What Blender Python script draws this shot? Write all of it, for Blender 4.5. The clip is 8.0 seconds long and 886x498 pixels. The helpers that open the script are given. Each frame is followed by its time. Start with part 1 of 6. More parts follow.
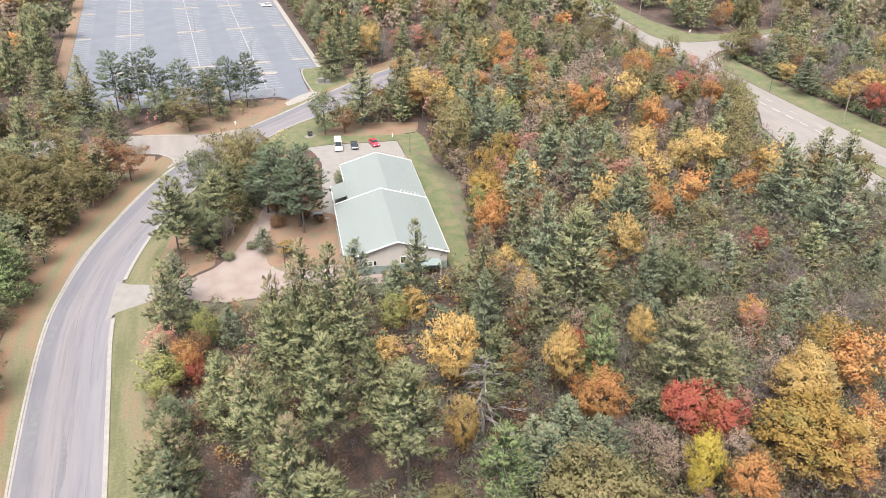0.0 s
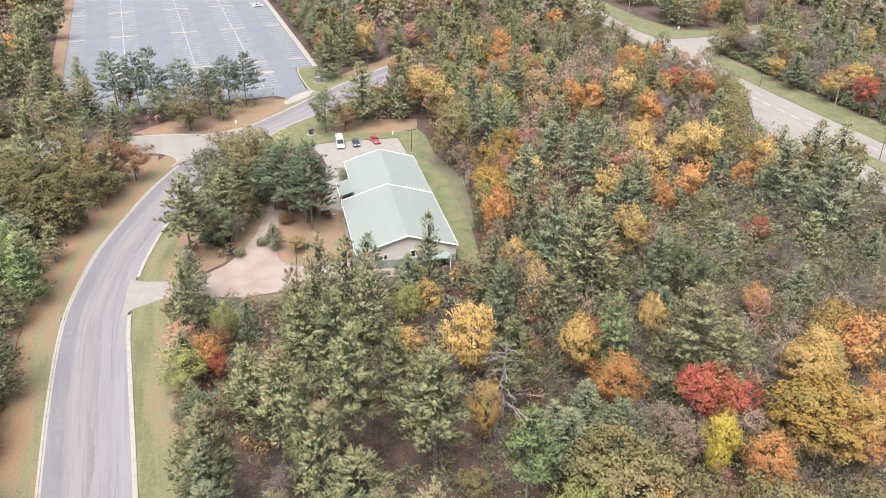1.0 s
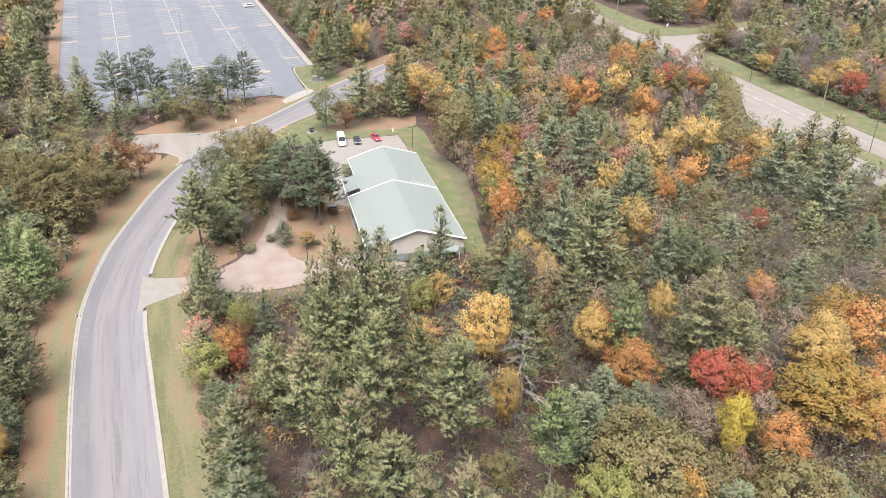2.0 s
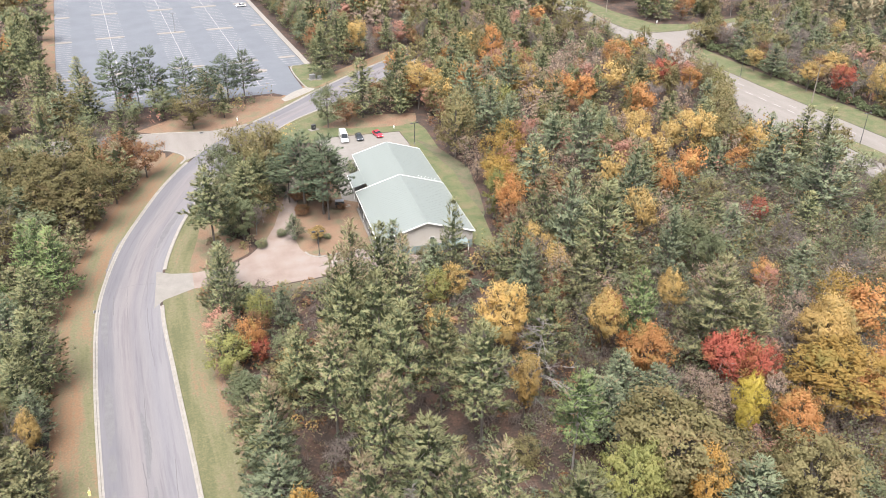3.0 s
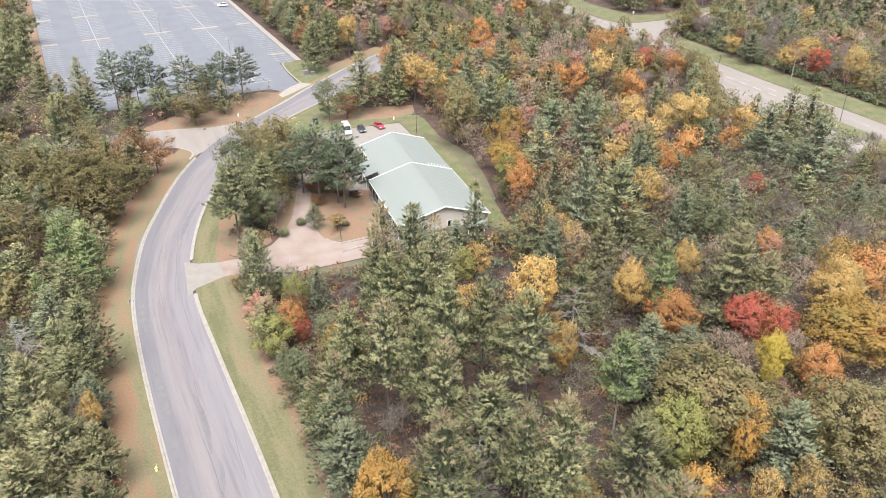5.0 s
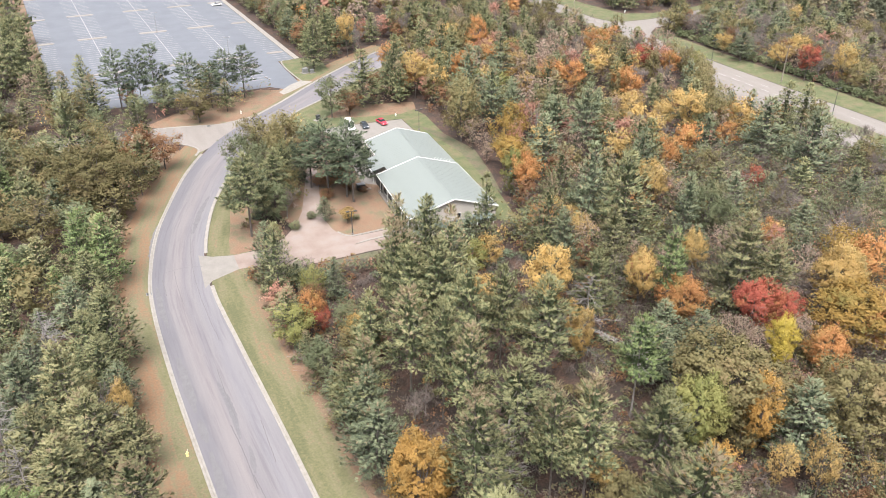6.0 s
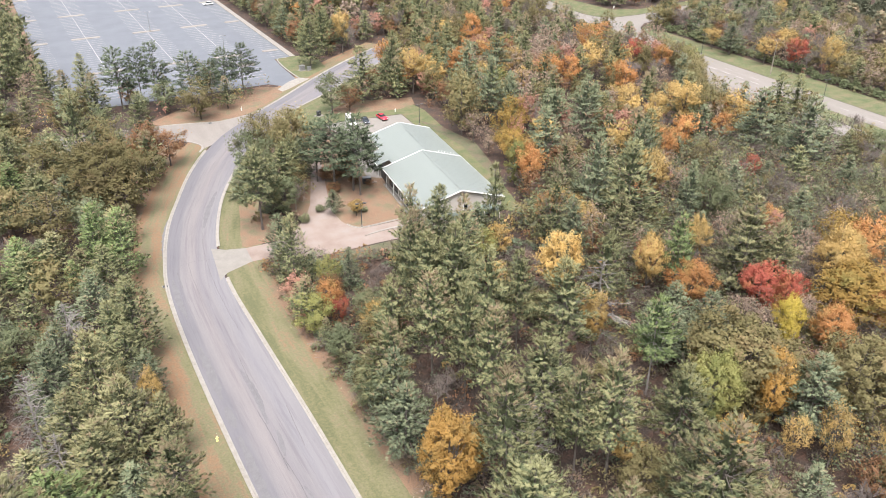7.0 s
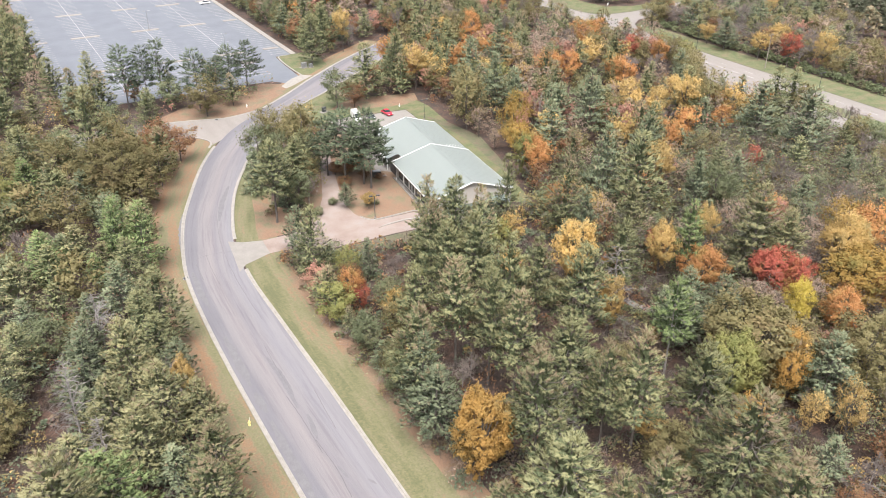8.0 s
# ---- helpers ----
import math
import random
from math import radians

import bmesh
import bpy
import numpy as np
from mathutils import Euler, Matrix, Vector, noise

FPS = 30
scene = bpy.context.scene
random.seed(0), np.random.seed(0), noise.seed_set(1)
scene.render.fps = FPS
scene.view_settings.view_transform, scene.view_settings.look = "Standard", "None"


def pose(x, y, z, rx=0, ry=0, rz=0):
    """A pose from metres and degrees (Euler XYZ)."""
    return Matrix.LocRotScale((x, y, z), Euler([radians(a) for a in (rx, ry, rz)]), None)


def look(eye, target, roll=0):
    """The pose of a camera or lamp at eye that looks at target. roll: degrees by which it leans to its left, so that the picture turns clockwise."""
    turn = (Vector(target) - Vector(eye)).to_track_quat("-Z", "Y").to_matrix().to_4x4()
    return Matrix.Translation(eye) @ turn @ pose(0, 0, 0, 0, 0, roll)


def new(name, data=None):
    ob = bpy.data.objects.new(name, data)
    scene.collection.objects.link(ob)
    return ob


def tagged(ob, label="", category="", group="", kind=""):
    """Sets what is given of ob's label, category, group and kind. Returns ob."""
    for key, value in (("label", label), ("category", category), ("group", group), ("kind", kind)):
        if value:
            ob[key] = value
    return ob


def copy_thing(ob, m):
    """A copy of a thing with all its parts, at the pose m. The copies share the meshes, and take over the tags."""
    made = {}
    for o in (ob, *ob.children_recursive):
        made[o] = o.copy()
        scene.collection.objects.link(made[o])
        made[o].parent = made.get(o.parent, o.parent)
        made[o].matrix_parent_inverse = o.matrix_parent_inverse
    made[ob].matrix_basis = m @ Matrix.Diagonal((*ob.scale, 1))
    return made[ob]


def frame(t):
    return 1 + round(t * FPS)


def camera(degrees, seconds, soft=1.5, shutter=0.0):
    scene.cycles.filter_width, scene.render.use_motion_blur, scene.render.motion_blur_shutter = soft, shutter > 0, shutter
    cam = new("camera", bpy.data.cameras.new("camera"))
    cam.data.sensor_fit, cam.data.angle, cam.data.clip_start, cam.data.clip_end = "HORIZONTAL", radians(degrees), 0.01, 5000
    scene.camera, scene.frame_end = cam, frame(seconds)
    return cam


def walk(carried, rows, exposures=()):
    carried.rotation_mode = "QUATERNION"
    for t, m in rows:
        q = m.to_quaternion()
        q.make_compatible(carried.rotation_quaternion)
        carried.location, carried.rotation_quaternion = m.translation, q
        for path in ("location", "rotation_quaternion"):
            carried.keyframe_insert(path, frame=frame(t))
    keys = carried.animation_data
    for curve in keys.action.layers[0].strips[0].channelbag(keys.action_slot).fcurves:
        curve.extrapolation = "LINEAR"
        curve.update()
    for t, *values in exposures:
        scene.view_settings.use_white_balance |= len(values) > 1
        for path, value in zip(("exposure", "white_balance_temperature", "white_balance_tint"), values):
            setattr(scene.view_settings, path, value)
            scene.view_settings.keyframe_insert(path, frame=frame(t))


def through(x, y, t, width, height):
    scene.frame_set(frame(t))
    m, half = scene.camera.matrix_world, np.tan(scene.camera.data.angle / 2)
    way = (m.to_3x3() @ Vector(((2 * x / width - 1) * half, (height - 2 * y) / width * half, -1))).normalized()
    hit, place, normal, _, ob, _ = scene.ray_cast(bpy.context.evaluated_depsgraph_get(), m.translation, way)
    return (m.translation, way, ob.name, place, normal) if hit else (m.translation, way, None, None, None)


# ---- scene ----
cam = camera(56.9, 8.0, soft=0.65)
PATH = [
    (0, (-0.015, -0.098, 85.002), (0.546, 1.555, 84.026), 0.8),
    (0.5, (-3.123, -0.669, 85.079), (-2.541, 0.977, 84.103), 0.8),
    (1, (-6.271, -1.229, 85.162), (-5.668, 0.41, 84.186), 0.7),
    (1.5, (-9.457, -1.685, 85.228), (-8.832, -0.054, 84.253), 0.7),
    (3, (-19.446, -3.18, 85.302), (-18.758, -1.574, 84.328), 0.7),
    (3.5, (-22.874, -3.62, 85.312), (-22.165, -2.023, 84.339), 0.6),
    (4, (-26.352, -4.062, 85.265), (-25.623, -2.474, 84.292), 0.6),
    (4.5, (-29.816, -4.494, 85.182), (-29.067, -2.915, 84.209), 0.6),
    (4.7, (-31.214, -4.64, 85.157), (-30.456, -3.066, 84.183), 0.4),
    (6, (-40.485, -5.482, 84.83), (-39.674, -3.934, 83.859), 0.5),
    (6.5, (-44.059, -5.809, 84.681), (-43.228, -4.27, 83.71), 0.5),
    (7, (-47.638, -6.111, 84.513), (-46.786, -4.584, 83.542), 0.4),
    (7.5, (-51.273, -6.337, 84.37), (-50.403, -4.82, 83.399), 0.4),
    (8, (-54.937, -6.522, 84.248), (-54.053, -5.013, 83.278), 0.4),
]
walk(cam, [(t, look(eye, target, roll)) for t, eye, target, roll in PATH])

# ---- light ----
world = bpy.data.worlds.new("world")
scene.world = world
world.use_nodes = True
wn, wl = world.node_tree.nodes, world.node_tree.links
sky = wn.new("ShaderNodeTexSky")
sky.sky_type, sky.sun_disc = "NISHITA", False
sky.sun_elevation, sky.sun_rotation = radians(66), radians(215)
sky.air_density, sky.dust_density, sky.ozone_density = 1.0, 4.0, 1.0
pale = wn.new("ShaderNodeHueSaturation")
pale.inputs["Saturation"].default_value = 0.5
wl.new(sky.outputs["Color"], pale.inputs["Color"])
wl.new(pale.outputs["Color"], wn["Background"].inputs["Color"])
wn["Background"].inputs["Strength"].default_value = 0.05

sun_data = bpy.data.lights.new("sun", "SUN")
sun_data.energy, sun_data.angle, sun_data.color = 1.5, radians(50), (1.0, 0.97, 0.94)
sun = new("sun", sun_data)
sun.matrix_world = look((-64, -91, 250), (0, 0, 0))
scene.view_settings.exposure = 2.75


# ---- materials ----
def base_material(name, rough=0.8, metal=0.0):
    m = bpy.data.materials.new(name)
    m.use_nodes = True
    b = m.node_tree.nodes["Principled BSDF"]
    b.inputs["Roughness"].default_value, b.inputs["Metallic"].default_value = rough, metal
    return m, m.node_tree.nodes, m.node_tree.links, b


def ramp(n, stops):
    r = n.new("ShaderNodeValToRGB")
    e = r.color_ramp.elements
    while len(e) < len(stops):
        e.new(0.5)
    for el, (p, c) in zip(e, stops):
        el.position, el.color = p, (*c, 1)
    return r


def noise_node(n, l, vec, scale, detail=4.0, rough=0.55):
    t = n.new("ShaderNodeTexNoise")
    t.inputs["Scale"].default_value, t.inputs["Detail"].default_value, t.inputs["Roughness"].default_value = scale, detail, rough
    l.new(vec, t.inputs["Vector"])
    return t.outputs["Fac"]


def mixed(n, l, fac, a, b, mode="MIX"):
    m = n.new("ShaderNodeMix")
    m.data_type, m.blend_type = "RGBA", mode
    for sock, v in ((m.inputs["Factor"], fac), (m.inputs["A"], a), (m.inputs["B"], b)):
        if isinstance(v, bpy.types.NodeSocket):
            l.new(v, sock)
        elif isinstance(v, tuple):
            sock.default_value = (*v, 1)
        else:
            sock.default_value = v
    return m.outputs["Result"]


def stretched(n, l, vec, scale):
    m = n.new("ShaderNodeMapping")
    m.inputs["Scale"].default_value = scale
    l.new(vec, m.inputs["Vector"])
    return m.outputs["Vector"]


def bumped(n, l, b, height, strength, distance=0.05):
    k = n.new("ShaderNodeBump")
    k.inputs["Strength"].default_value, k.inputs["Distance"].default_value = strength, distance
    l.new(height, k.inputs["Height"])
    l.new(k.outputs["Normal"], b.inputs["Normal"])


def surface(name, stops, scale=0.6, fine=12.0, rough=0.85, metal=0.0, bump=0.3, grain=0.25, uv=False, stretch=(1, 1, 1)):
    """A worn surface: a ramp over broad stains, darkened and lightened by a fine grain."""
    m, n, l, b = base_material(name, rough, metal)
    tc = n.new("ShaderNodeTexCoord")
    vec = tc.outputs["UV"] if uv else tc.outputs["Object"]
    vec = stretched(n, l, vec, stretch)
    r = ramp(n, stops)
    l.new(noise_node(n, l, vec, scale, 6.0, 0.6), r.inputs["Fac"])
    g = noise_node(n, l, vec, fine, 3.0)
    gr = ramp(n, [(0.3, (1 - grain,) * 3), (0.7, (1 + grain,) * 3)])
    l.new(g, gr.inputs["Fac"])
    col = mixed(n, l, 1.0, r.outputs["Color"], gr.outputs["Color"], "MULTIPLY")
    l.new(col, b.inputs["Base Color"])
    if bump:
        bumped(n, l, b, g, bump)
    return m


def leafy(name, stops, through=0.45, patch=0.68, vary=0.2, second=None):
    """Foliage: each leaf its own tone of the ramp, drifting over the crown, and each tree a little lighter or darker."""
    m, n, l, b = base_material(name, 0.7)
    b.inputs["Specular IOR Level"].default_value = 0.15
    geo, info, tc = n.new("ShaderNodeNewGeometry"), n.new("ShaderNodeObjectInfo"), n.new("ShaderNodeTexCoord")
    f = noise_node(n, l, tc.outputs["Object"], 0.45, 2.0)
    a = n.new("ShaderNodeMath")
    a.operation = "MULTIPLY_ADD"
    l.new(geo.outputs["Random Per Island"], a.inputs[0])
    a.inputs[1].default_value = 1 - patch
    sc = n.new("ShaderNodeMath")
    sc.operation = "MULTIPLY"
    l.new(f, sc.inputs[0])
    sc.inputs[1].default_value = patch
    l.new(sc.outputs[0], a.inputs[2])
    r = ramp(n, stops)
    l.new(a.outputs[0], r.inputs["Fac"])
    v = n.new("ShaderNodeMapRange")
    v.inputs["To Min"].default_value, v.inputs["To Max"].default_value = 1 - vary, 1 + vary
    l.new(info.outputs["Random"], v.inputs["Value"])
    hs = n.new("ShaderNodeHueSaturation")
    tone = r.outputs["Color"]
    if second:
        # limbs that turned less or more than the rest of their tree
        off = n.new("ShaderNodeVectorMath")
        off.operation = "MULTIPLY_ADD"
        l.new(info.outputs["Random"], off.inputs[0])
        off.inputs[1].default_value = (37.0, 53.0, 71.0)
        l.new(tc.outputs["Object"], off.inputs[2])
        k = ramp(n, [(0.52, (0, 0, 0)), (0.66, (0.8, 0.8, 0.8))])
        l.new(noise_node(n, l, off.outputs[0], 0.28, 3.0), k.inputs["Fac"])
        r2 = ramp(n, [(0.0, tuple(0.6 * c for c in second)), (1.0, tuple(1.4 * c for c in second))])
        l.new(a.outputs[0], r2.inputs["Fac"])
        tone = mixed(n, l, k.outputs["Color"], tone, r2.outputs["Color"])
    l.new(tone, hs.inputs["Color"])
    l.new(v.outputs["Result"], hs.inputs["Value"])
    l.new(hs.outputs["Color"], b.inputs["Base Color"])
    t = n.new("ShaderNodeBsdfTranslucent")
    l.new(hs.outputs["Color"], t.inputs["Color"])
    mx = n.new("ShaderNodeMixShader")
    mx.inputs["Fac"].default_value = through
    l.new(b.outputs["BSDF"], mx.inputs[1])
    l.new(t.outputs["BSDF"], mx.inputs[2])
    l.new(mx.outputs["Shader"], n["Material Output"].inputs["Surface"])
    return m


LEAF = {
    # pine needles in pairs: dark for the shaded inside, paler for the lit outside
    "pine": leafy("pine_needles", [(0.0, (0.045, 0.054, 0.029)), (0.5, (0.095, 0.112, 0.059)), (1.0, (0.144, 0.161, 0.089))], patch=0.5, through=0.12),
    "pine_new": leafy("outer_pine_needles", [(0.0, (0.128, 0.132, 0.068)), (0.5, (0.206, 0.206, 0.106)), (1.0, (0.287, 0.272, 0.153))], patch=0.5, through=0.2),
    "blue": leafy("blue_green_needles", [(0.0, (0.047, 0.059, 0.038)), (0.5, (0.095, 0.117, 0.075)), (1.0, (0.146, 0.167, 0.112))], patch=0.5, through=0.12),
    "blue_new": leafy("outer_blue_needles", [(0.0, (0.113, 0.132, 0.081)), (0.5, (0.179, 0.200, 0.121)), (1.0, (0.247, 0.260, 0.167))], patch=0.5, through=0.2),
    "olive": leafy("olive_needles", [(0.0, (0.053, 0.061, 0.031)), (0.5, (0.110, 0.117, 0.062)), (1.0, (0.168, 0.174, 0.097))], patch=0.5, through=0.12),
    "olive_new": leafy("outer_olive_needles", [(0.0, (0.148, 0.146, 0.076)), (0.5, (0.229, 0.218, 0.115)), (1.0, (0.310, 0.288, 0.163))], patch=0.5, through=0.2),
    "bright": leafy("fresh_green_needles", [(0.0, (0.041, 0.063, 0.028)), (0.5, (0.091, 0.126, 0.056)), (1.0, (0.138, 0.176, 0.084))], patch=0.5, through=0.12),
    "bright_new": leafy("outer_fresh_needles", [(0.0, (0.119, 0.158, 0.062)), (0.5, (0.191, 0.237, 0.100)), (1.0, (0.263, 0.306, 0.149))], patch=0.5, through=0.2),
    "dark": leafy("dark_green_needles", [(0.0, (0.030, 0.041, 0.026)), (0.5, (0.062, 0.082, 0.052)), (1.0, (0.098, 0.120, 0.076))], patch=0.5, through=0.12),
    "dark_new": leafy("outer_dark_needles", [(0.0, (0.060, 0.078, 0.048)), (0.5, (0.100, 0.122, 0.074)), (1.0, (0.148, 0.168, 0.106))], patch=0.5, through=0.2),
    "tip": leafy("tan_needle_tips", [(0.0, (0.189, 0.157, 0.099)), (0.5, (0.273, 0.218, 0.143)), (1.0, (0.362, 0.281, 0.196))]),
    # paler needles for the distance: haze painted into the colour
    "hazed_pine": leafy("hazed_needles", [(0.0, (0.083, 0.092, 0.064)), (0.5, (0.143, 0.151, 0.103)), (1.0, (0.210, 0.211, 0.153))]),
    "yellow": leafy("yellow_leaves", [(0.0, (0.243, 0.167, 0.077)), (0.5, (0.422, 0.295, 0.118)), (1.0, (0.542, 0.385, 0.182))], second=(0.271, 0.225, 0.109)),
    "lemon": leafy("lemon_leaves", [(0.0, (0.292, 0.224, 0.053)), (0.5, (0.464, 0.371, 0.079)), (1.0, (0.551, 0.452, 0.152))], second=(0.362, 0.262, 0.086)),
    "gold": leafy("gold_leaves", [(0.0, (0.266, 0.175, 0.082)), (0.5, (0.455, 0.304, 0.115)), (1.0, (0.605, 0.449, 0.184))], second=(0.317, 0.251, 0.118)),
    "amber": leafy("amber_leaves", [(0.0, (0.218, 0.131, 0.052)), (0.5, (0.374, 0.226, 0.072)), (1.0, (0.497, 0.335, 0.116))], second=(0.260, 0.187, 0.075)),
    "orange": leafy("orange_leaves", [(0.0, (0.216, 0.104, 0.050)), (0.5, (0.382, 0.189, 0.078)), (1.0, (0.489, 0.285, 0.130))], second=(0.348, 0.247, 0.096)),
    "red": leafy("red_leaves", [(0.0, (0.161, 0.055, 0.041)), (0.5, (0.340, 0.097, 0.069)), (1.0, (0.468, 0.172, 0.119))], second=(0.340, 0.153, 0.076)),
    "coral": leafy("coral_leaves", [(0.0, (0.202, 0.101, 0.078)), (0.5, (0.341, 0.176, 0.138)), (1.0, (0.450, 0.271, 0.207))], second=(0.254, 0.170, 0.105)),
    "rust": leafy("rust_leaves", [(0.0, (0.109, 0.058, 0.037)), (0.5, (0.204, 0.110, 0.062)), (1.0, (0.290, 0.178, 0.104))], second=(0.171, 0.142, 0.064)),
    "oak": leafy("oak_leaves", [(0.0, (0.091, 0.082, 0.042)), (0.5, (0.179, 0.157, 0.076)), (1.0, (0.271, 0.226, 0.117))], second=(0.199, 0.145, 0.079)),
    "green": leafy("green_leaves", [(0.0, (0.070, 0.088, 0.052)), (0.5, (0.151, 0.170, 0.096)), (1.0, (0.252, 0.253, 0.150))], second=(0.202, 0.181, 0.101)),
    "lime": leafy("yellow_green_leaves", [(0.0, (0.118, 0.135, 0.050)), (0.5, (0.228, 0.225, 0.085)), (1.0, (0.345, 0.300, 0.122))], second=(0.165, 0.186, 0.074)),
    "pale": leafy("pale_buff_leaves", [(0.0, (0.170, 0.123, 0.101)), (0.5, (0.285, 0.213, 0.169)), (1.0, (0.383, 0.284, 0.239))], second=(0.241, 0.203, 0.124)),
    "mauve": leafy("mauve_grey_twigs", [(0.0, (0.115, 0.092, 0.083)), (0.5, (0.204, 0.170, 0.155)), (1.0, (0.284, 0.247, 0.221))]),
    "twig": leafy("brown_twigs", [(0.0, (0.056, 0.042, 0.035)), (0.5, (0.112, 0.087, 0.073)), (1.0, (0.179, 0.143, 0.120))]),
    "mix": leafy("turning_maple_leaves", [(0.0, (0.173, 0.133, 0.047)), (0.5, (0.311, 0.206, 0.065)), (1.0, (0.384, 0.233, 0.082))], second=(0.181, 0.166, 0.059)),
    "brush": leafy("undergrowth_leaves", [(0.0, (0.063, 0.055, 0.037)), (0.3, (0.117, 0.129, 0.071)), (0.5, (0.180, 0.158, 0.102)), (0.65, (0.216, 0.141, 0.111)), (0.8, (0.251, 0.171, 0.148)), (1.0, (0.305, 0.239, 0.139))], patch=0.75),
    # leaves of the distant woods, lightened in colour to imitate haze
    "far": leafy("hazed_leaves", [(0.0, (0.133, 0.136, 0.095)), (0.35, (0.216, 0.213, 0.138)), (0.6, (0.295, 0.241, 0.160)), (0.8, (0.359, 0.244, 0.169)), (1.0, (0.431, 0.314, 0.182))], patch=0.7),
}
BARK = surface("grey_brown_bark", [(0.3, (0.052, 0.042, 0.036)), (0.7, (0.114, 0.099, 0.088))], 2.0, 15.0, 0.95, bump=0.6, stretch=(1, 1, 0.2))
DEAD = surface("weathered_grey_twigs", [(0.3, (0.114, 0.099, 0.094)), (0.7, (0.218, 0.198, 0.187))], 2.0, 15.0, 0.95, bump=0.4)

# leaf litter with the shade under the trees put into its dark colour
FLOOR = surface("shaded_leaf_litter", [(0.25, (0.021, 0.015, 0.012)), (0.45, (0.032, 0.021, 0.016)), (0.6, (0.058, 0.031, 0.021)), (0.75, (0.036, 0.029, 0.019))], 0.3, 3.2, 0.95, grain=0.6, bump=0.8)
LITTER = surface("red_brown_pine_litter", [(0.34, (0.092, 0.084, 0.047)), (0.45, (0.126, 0.086, 0.055)), (0.56, (0.139, 0.083, 0.052)), (0.68, (0.108, 0.067, 0.044))], 0.22, 6.0, 0.95, grain=0.35, bump=0.6)
THIN = surface("thin_leaf_strewn_grass", [(0.35, (0.052, 0.060, 0.029)), (0.5, (0.073, 0.068, 0.039)), (0.62, (0.088, 0.065, 0.044)), (0.7, (0.057, 0.044, 0.032))], 0.35, 8.0, 0.95, grain=0.35, bump=0.6)
LAWN = surface("mown_lawn", [(0.34, (0.053, 0.068, 0.025)), (0.5, (0.076, 0.081, 0.036)), (0.64, (0.103, 0.085, 0.047))], 0.3, 9.0, 0.95, grain=0.3, bump=0.5)
CONCRETE = surface("pale_concrete", [(0.3, (0.134, 0.122, 0.111)), (0.7, (0.166, 0.152, 0.139))], 0.5, 14.0, 0.85, grain=0.1, bump=0.15)
KERB = surface("cream_kerb_concrete", [(0.3, (0.158, 0.143, 0.126)), (0.7, (0.208, 0.193, 0.175))], 0.9, 10.0, 0.85, grain=0.18, bump=0.2)
GRAVEL = surface("pinkish_tan_drive", [(0.3, (0.143, 0.104, 0.087)), (0.55, (0.174, 0.138, 0.122)), (0.75, (0.179, 0.153, 0.143))], 0.22, 10.0, 0.9, grain=0.14, bump=0.25)
LOT = surface("blue_grey_lot_asphalt", [(0.3, (0.081, 0.086, 0.101)), (0.7, (0.101, 0.107, 0.122))], 0.12, 8.0, 0.8, grain=0.1, bump=0.15)
HIGHWAY = surface("pale_highway_paving", [(0.3, (0.127, 0.112, 0.101)), (0.7, (0.164, 0.146, 0.135))], 0.3, 8.0, 0.85, grain=0.12, bump=0.15, stretch=(1, 0.15, 1))
PAINT = surface("worn_white_paint", [(0.3, (0.242, 0.226, 0.215)), (0.7, (0.312, 0.301, 0.289))], 1.5, 10.0, 0.7, grain=0.15, bump=0.0)
STALL = surface("faded_stall_paint", [(0.3, (0.177, 0.172, 0.174)), (0.7, (0.239, 0.229, 0.224))], 1.5, 10.0, 0.75, grain=0.15, bump=0.0)
MULCH = surface("pink_island_gravel", [(0.3, (0.172, 0.150, 0.135)), (0.7, (0.205, 0.182, 0.166))], 1.0, 12.0, 0.9)
SEAL = surface("dark_crack_sealant", [(0.3, (0.055, 0.052, 0.055)), (0.7, (0.078, 0.073, 0.075))], 1.0, 10.0, 0.6, bump=0.0)
PATCH = surface("grey_asphalt_patch", [(0.3, (0.086, 0.082, 0.088)), (0.7, (0.109, 0.104, 0.109))], 0.8, 9.0, 0.85, grain=0.15, bump=0.2)
ROOF = surface("pale_mint_metal_roof", [(0.3, (0.136, 0.151, 0.142)), (0.7, (0.148, 0.164, 0.155))], 0.15, 6.0, 0.55, 0.0, bump=0.05, grain=0.04)
WHITE = surface("white_trim_paint", [(0.3, (0.56, 0.55, 0.53)), (0.7, (0.64, 0.63, 0.61))], 1.0, 12.0, 0.5, grain=0.04, bump=0.05)
SIDING = surface("cream_metal_siding", [(0.3, (0.345, 0.315, 0.285)), (0.7, (0.385, 0.356, 0.325))], 0.4, 10.0, 0.6, grain=0.06, bump=0.1)
TEAL = surface("pale_teal_siding", [(0.3, (0.131, 0.167, 0.160)), (0.7, (0.167, 0.200, 0.189))], 0.5, 10.0, 0.6, grain=0.06, bump=0.1)
DARK = surface("dark_metal", [(0.3, (0.02, 0.022, 0.024)), (0.7, (0.05, 0.05, 0.052))], 1.0, 10.0, 0.5, grain=0.2, bump=0.1)
STEEL = surface("grey_galvanised_steel", [(0.3, (0.180, 0.180, 0.180)), (0.7, (0.252, 0.252, 0.252))], 1.5, 10.0, 0.5, 0.4, grain=0.1, bump=0.05)
WOOD = surface("weathered_pole_wood", [(0.3, (0.144, 0.120, 0.096)), (0.7, (0.240, 0.210, 0.180))], 1.0, 12.0, 0.9, stretch=(1, 1, 0.1))
RUBBER = surface("black_rubber", [(0.3, (0.015, 0.015, 0.015)), (0.7, (0.03, 0.03, 0.03))], 3.0, 20.0, 0.8, bump=0.1)


